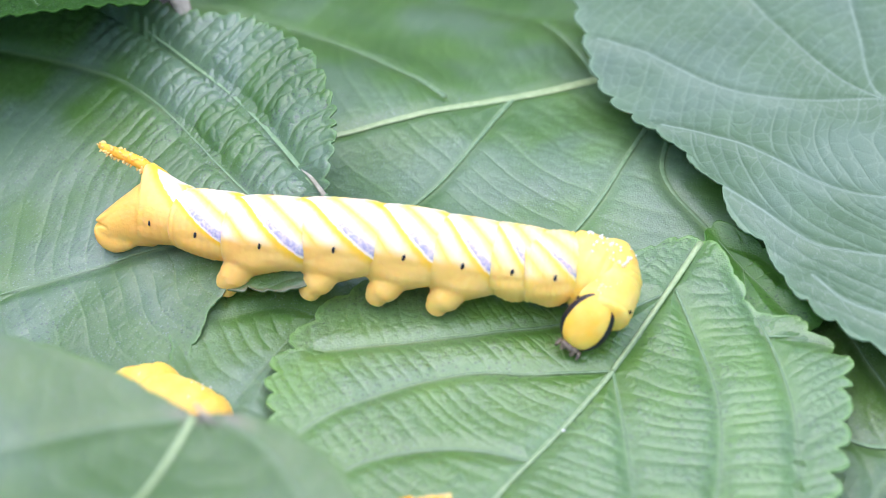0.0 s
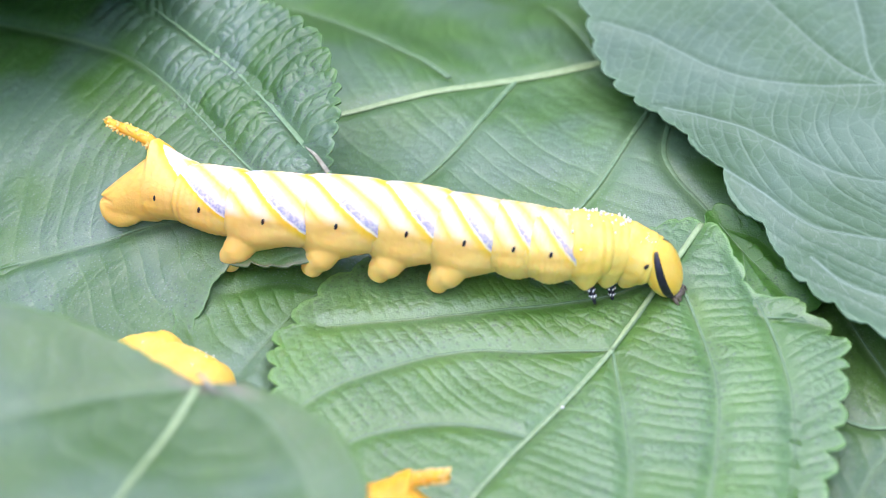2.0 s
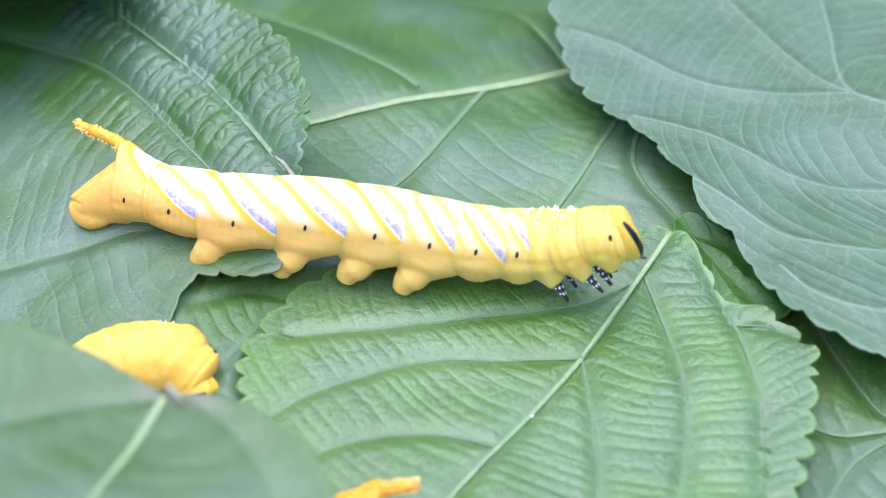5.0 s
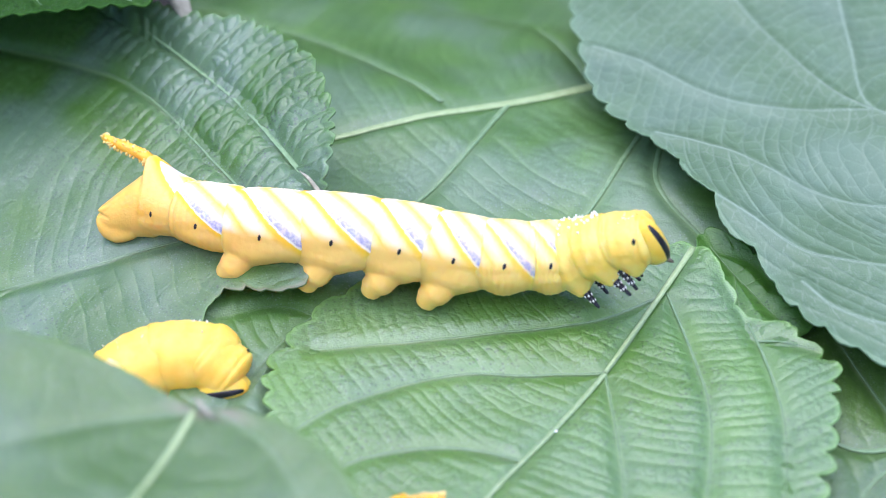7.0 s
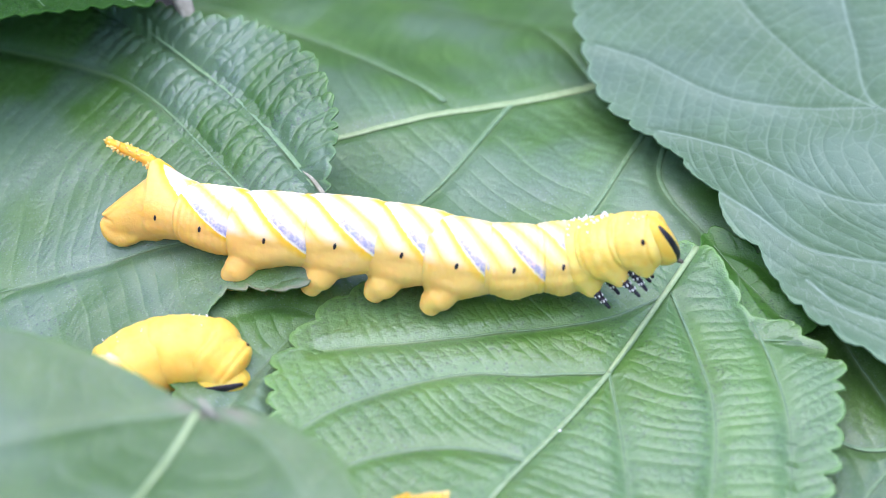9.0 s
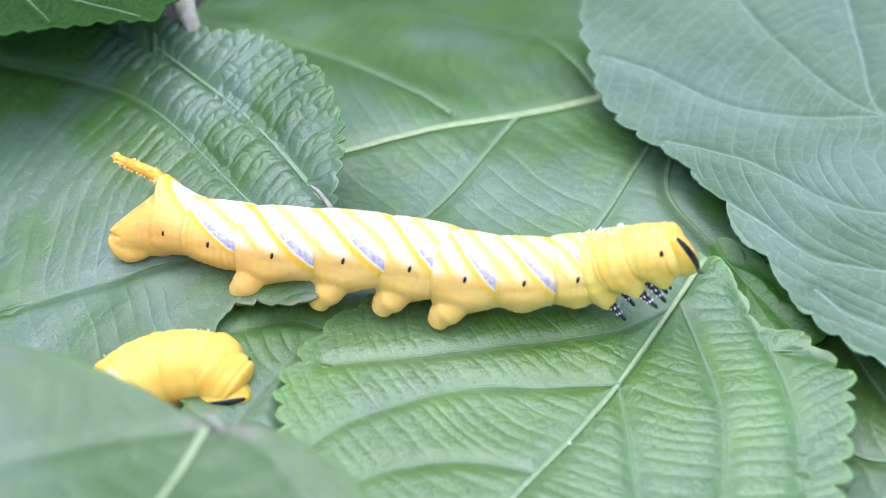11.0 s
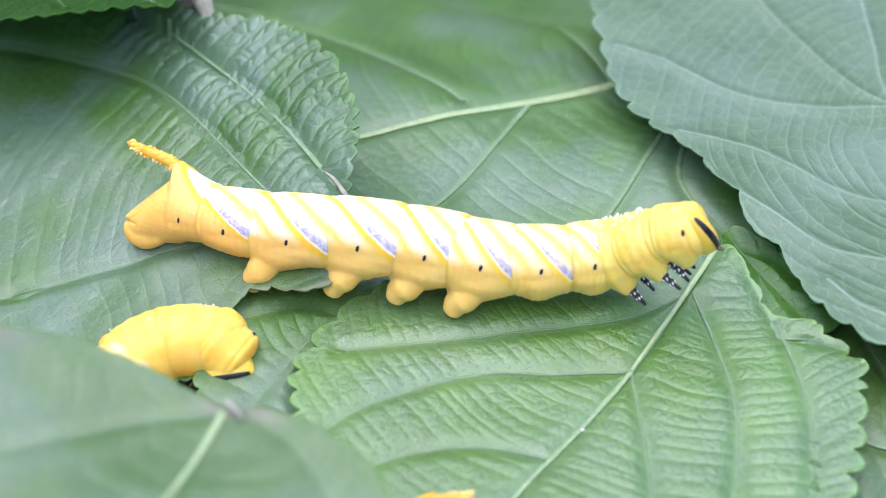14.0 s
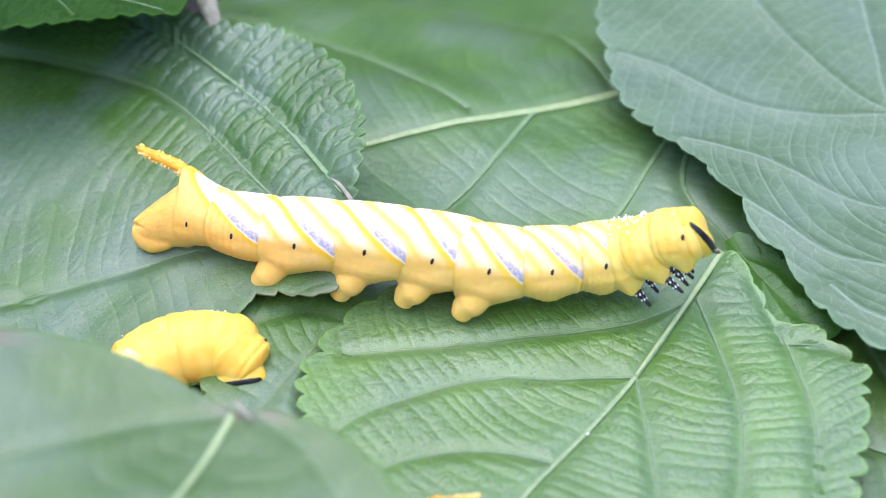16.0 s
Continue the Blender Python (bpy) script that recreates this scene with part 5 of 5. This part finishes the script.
    walk(walker_parts['head'], [
        (0.0, pose(0.02768, -0.02336, 0.00730, -24.00, -22.00, -110.00)),
        (0.3, pose(0.03134, -0.02401, 0.00730, -12.00, -22.00, -100.00)),
        (0.6, pose(0.03570, -0.02569, 0.00730, 6.00, -22.00, -86.00)),
        (1.0, pose(0.03554, -0.02693, 0.00730, 10.00, -22.00, -84.00)),
        (1.3, pose(0.03876, -0.02678, 0.00730, 6.00, -22.00, -66.00)),
        (1.6, pose(0.04118, -0.02101, 0.00730, 0.00, -22.00, -42.00)),
        (2.0, pose(0.04327, -0.01403, 0.00730, 0.00, -22.00, -24.00)),
        (2.3, pose(0.04405, -0.00899, 0.00724, 0.00, -4.99, 25.50)),
        (2.6, pose(0.04341, -0.00845, 0.01016, 0.00, -12.32, 23.84)),
        (3.0, pose(0.04218, -0.01176, 0.01628, 0.00, -27.35, 19.10)),
        (3.5, pose(0.03960, -0.01446, 0.01722, 0.00, -22.00, 31.00)),
        (6.0, pose(0.04050, -0.01244, 0.01891, -3.60, -23.00, 31.00)),
        (6.5, pose(0.04065, -0.01189, 0.01940, -3.60, -23.00, 31.00)),
        (7.0, pose(0.04060, -0.01171, 0.01941, -3.60, -24.00, 31.00)),
        (7.5, pose(0.04069, -0.01166, 0.01976, -3.60, -25.00, 31.00)),
        (8.0, pose(0.04136, -0.01079, 0.01929, -3.60, -24.00, 31.00)),
        (8.5, pose(0.04142, -0.01226, 0.01956, -3.60, -24.00, 31.00)),
        (11.0, pose(0.04373, -0.01266, 0.01979, -3.60, -26.00, 31.00)),
        (11.5, pose(0.04359, -0.01212, 0.02076, -3.60, -28.00, 31.00)),
        (12.0, pose(0.04368, -0.01263, 0.02148, -3.60, -30.00, 31.00)),
        (12.5, pose(0.04365, -0.01270, 0.02174, -3.60, -31.00, 31.00)),
        (13.0, pose(0.04420, -0.01265, 0.02133, -3.60, -30.00, 31.00)),
        (13.5, pose(0.04446, -0.01321, 0.02187, -3.60, -29.00, 31.00)),
        (14.0, pose(0.04457, -0.01244, 0.02203, -3.60, -30.00, 31.00)),
        (14.5, pose(0.04467, -0.01256, 0.02259, -3.60, -31.00, 31.00)),
        (15.0, pose(0.04457, -0.01217, 0.02369, -3.60, -33.00, 31.00)),
        (15.5, pose(0.04476, -0.01175, 0.02302, -3.60, -33.00, 31.00)),
        (16.0, pose(0.04341, -0.00995, 0.02034, -3.60, -32.00, 31.00)),
    ])
    eater.location = (-0.0600, -0.0450, -0.0060)
    walk(eater_parts['head'], [
        (0.0, pose(0.01590, -0.01397, 0.00650, 0.00, 46.00, -68.00)),
        (2.0, pose(0.01590, -0.01281, 0.00650, 0.00, 46.00, -68.00)),
        (3.5, pose(0.01582, -0.01194, 0.00650, 0.00, 46.00, -68.00)),
        (4.2, pose(0.01836, -0.00734, 0.00665, -24.00, 46.00, -64.60)),
        (5.0, pose(0.01760, -0.00181, 0.00685, -42.00, 46.00, -70.40)),
        (6.0, pose(0.01746, 0.00082, 0.00700, -66.00, 46.00, -80.00)),
        (7.0, pose(0.01796, 0.00251, 0.00700, -66.00, 46.00, -80.00)),
        (8.5, pose(0.01735, 0.00420, 0.00700, -66.00, 46.00, -80.00)),
        (11.0, pose(0.01580, 0.00418, 0.00700, -66.00, 46.00, -80.00)),
        (12.5, pose(0.01412, 0.00540, 0.00700, -66.00, 46.00, -80.00)),
        (14.5, pose(0.01360, 0.00728, 0.00700, -66.00, 46.00, -80.00)),
        (16.0, pose(0.01455, 0.00666, 0.00700, -66.00, 46.00, -80.00)),
    ])
    walk(eater_parts['thorax_1'], [
        (0.0, pose(0.01485, -0.00990, 0.01000, 25.00, 26.53, -51.63)),
        (2.0, pose(0.01484, -0.00873, 0.01000, 25.00, 26.50, -51.69)),
        (3.5, pose(0.01476, -0.00784, 0.01000, 25.00, 26.48, -51.73)),
        (4.2, pose(0.01529, -0.00341, 0.01000, 25.00, 26.43, -38.81)),
        (5.0, pose(0.01644, 0.00179, 0.01000, 25.00, 26.36, -25.93)),
        (6.0, pose(0.01686, 0.00422, 0.01000, 25.00, 26.30, -26.06)),
        (7.0, pose(0.01736, 0.00591, 0.01000, 25.00, 26.26, -26.16)),
        (8.5, pose(0.01675, 0.00760, 0.01000, 25.00, 26.21, -26.23)),
        (11.0, pose(0.01520, 0.00758, 0.01000, 25.00, 26.19, -26.20)),
        (12.5, pose(0.01352, 0.00880, 0.01000, 25.00, 26.15, -26.22)),
        (14.5, pose(0.01300, 0.01068, 0.01000, 25.00, 26.10, -26.30)),
        (16.0, pose(0.01395, 0.01006, 0.01000, 25.00, 26.12, -26.29)),
    ])
    walk(eater_parts['thorax_2'], [
        (0.0, pose(0.01099, -0.00709, 0.01050, 25.00, -3.85, -27.43)),
        (2.0, pose(0.01097, -0.00590, 0.01050, 25.00, -3.84, -27.43)),
        (3.5, pose(0.01087, -0.00501, 0.01050, 25.00, -3.83, -27.43)),
        (4.2, pose(0.01088, -0.00106, 0.01050, 25.00, -3.82, -13.42)),
        (5.0, pose(0.01069, 0.00365, 0.01050, 25.00, -3.80, 0.58)),
        (6.0, pose(0.01108, 0.00611, 0.01050, 25.00, -3.77, 0.59)),
        (7.0, pose(0.01156, 0.00782, 0.01050, 25.00, -3.76, 0.59)),
        (8.5, pose(0.01093, 0.00952, 0.01050, 25.00, -3.75, 0.59)),
        (11.0, pose(0.00937, 0.00950, 0.01050, 25.00, -3.74, 0.59)),
        (12.5, pose(0.00767, 0.01073, 0.01050, 25.00, -3.73, 0.60)),
        (14.5, pose(0.00712, 0.01262, 0.01050, 25.00, -3.72, 0.60)),
        (16.0, pose(0.00809, 0.01200, 0.01050, 25.00, -3.72, 0.60)),
    ])
    walk(eater_parts['thorax_3'], [
        (0.0, pose(0.00219, -0.00305, 0.00900, 25.00, -8.15, 13.79)),
        (2.0, pose(0.00214, -0.00187, 0.00900, 25.00, -8.12, 13.86)),
        (3.5, pose(0.00202, -0.00099, 0.00900, 25.00, -8.10, 13.92)),
        (4.2, pose(0.00180, -0.00006, 0.00900, 25.00, -8.07, 23.03)),
        (5.0, pose(0.00136, 0.00163, 0.00900, 25.00, -8.01, 32.20)),
        (6.0, pose(0.00170, 0.00407, 0.00900, 25.00, -7.95, 32.34)),
        (7.0, pose(0.00214, 0.00576, 0.00900, 25.00, -7.91, 32.43)),
        (8.5, pose(0.00148, 0.00745, 0.00900, 25.00, -7.88, 32.56)),
        (11.0, pose(-0.00008, 0.00743, 0.00900, 25.00, -7.89, 32.60)),
        (12.5, pose(-0.00180, 0.00864, 0.00900, 25.00, -7.87, 32.73)),
        (14.5, pose(-0.00239, 0.01051, 0.00900, 25.00, -7.83, 32.87)),
        (16.0, pose(-0.00141, 0.00990, 0.00900, 25.00, -7.84, 32.80)),
    ])
    walk(eater_parts['abdomen_1'], [
        (0.0, pose(-0.00285, -0.01548, 0.00800, 25.00, -9.50, 48.46)),
        (2.0, pose(-0.00291, -0.01435, 0.00800, 25.00, -9.34, 49.30)),
        (3.5, pose(-0.00304, -0.01349, 0.00800, 25.00, -9.23, 49.98)),
        (4.2, pose(-0.00388, -0.01002, 0.00800, 25.00, -9.03, 51.27)),
        (5.0, pose(-0.00434, -0.00581, 0.00800, 25.00, -8.76, 53.13)),
        (6.0, pose(-0.00403, -0.00346, 0.00800, 25.00, -8.42, 54.25)),
        (7.0, pose(-0.00362, -0.00183, 0.00800, 25.00, -8.18, 54.83)),
        (8.5, pose(-0.00430, -0.00020, 0.00800, 25.00, -8.03, 56.19)),
        (11.0, pose(-0.00582, -0.00022, 0.00800, 25.00, -8.14, 57.33)),
        (12.5, pose(-0.00754, 0.00096, 0.00800, 25.00, -8.10, 59.23)),
        (14.5, pose(-0.00814, 0.00276, 0.00800, 25.00, -7.91, 60.53)),
        (16.0, pose(-0.00717, 0.00217, 0.00800, 25.00, -7.93, 59.51)),
    ])
    walk(eater_parts['abdomen_2'], [
        (0.0, pose(-0.00854, -0.01339, 0.00700, 25.00, -9.00, -47.10)),
        (2.0, pose(-0.00859, -0.01249, 0.00700, 25.00, -9.76, -42.82)),
        (3.5, pose(-0.00869, -0.01182, 0.00700, 25.00, -10.44, -39.42)),
        (4.2, pose(-0.00747, -0.01057, 0.00700, 25.00, -11.96, -32.14)),
        (5.0, pose(-0.00642, -0.00875, 0.00700, 25.00, -14.59, -17.14)),
        (6.0, pose(-0.00619, -0.00690, 0.00700, 25.00, -14.49, 4.07)),
        (7.0, pose(-0.00587, -0.00561, 0.00700, 25.00, -13.09, 16.98)),
        (8.5, pose(-0.00641, -0.00433, 0.00700, 25.00, -12.99, 31.09)),
        (11.0, pose(-0.00762, -0.00435, 0.00700, 25.00, -15.63, 38.55)),
        (12.5, pose(-0.00899, -0.00343, 0.00700, 25.00, -16.26, 58.99)),
        (14.5, pose(-0.00947, -0.00201, 0.00700, 25.00, -13.18, 70.82)),
        (16.0, pose(-0.00870, -0.00248, 0.00700, 25.00, -13.46, 61.58)),
    ])
    walk(eater_parts['abdomen_3'], [
        (0.0, pose(-0.00755, -0.00706, 0.00700, 25.00, -0.00, -110.07)),
        (16.0, pose(-0.00916, -0.00150, 0.00700, 25.00, 0.00, 113.65)),
    ])
    walk(eater_parts['abdomen_4'], [
        (0.0, pose(-0.00480, -0.01138, 0.00700, 25.00, 3.08, 130.79)),
        (16.0, pose(-0.00480, -0.01138, 0.00700, 25.00, 2.39, 125.02)),
    ])
    walk(eater_parts['abdomen_5'], [
        (0.0, pose(0.00460, -0.02113, 0.00800, 25.00, 4.14, 141.78)),
        (16.0, pose(0.00460, -0.02113, 0.00800, 25.00, 4.14, 141.78)),
    ])
    walk(eater_parts['abdomen_6'], [
        (0.0, pose(0.01688, -0.02846, 0.00900, 25.00, 3.73, 152.08)),
        (16.0, pose(0.01688, -0.02846, 0.00900, 25.00, 3.73, 152.08)),
    ])
    walk(eater_parts['abdomen_7'], [
        (0.0, pose(0.03168, -0.03549, 0.01000, 25.00, 3.68, 160.98)),
        (16.0, pose(0.03168, -0.03549, 0.01000, 25.00, 3.68, 160.98)),
    ])
    walk(eater_parts['abdomen_8'], [
        (0.0, pose(0.05240, -0.03810, 0.01050, 25.00, -2.00, 178.00)),
        (16.0, pose(0.05240, -0.03810, 0.01050, 25.00, -2.00, 178.00)),
    ])


motions()
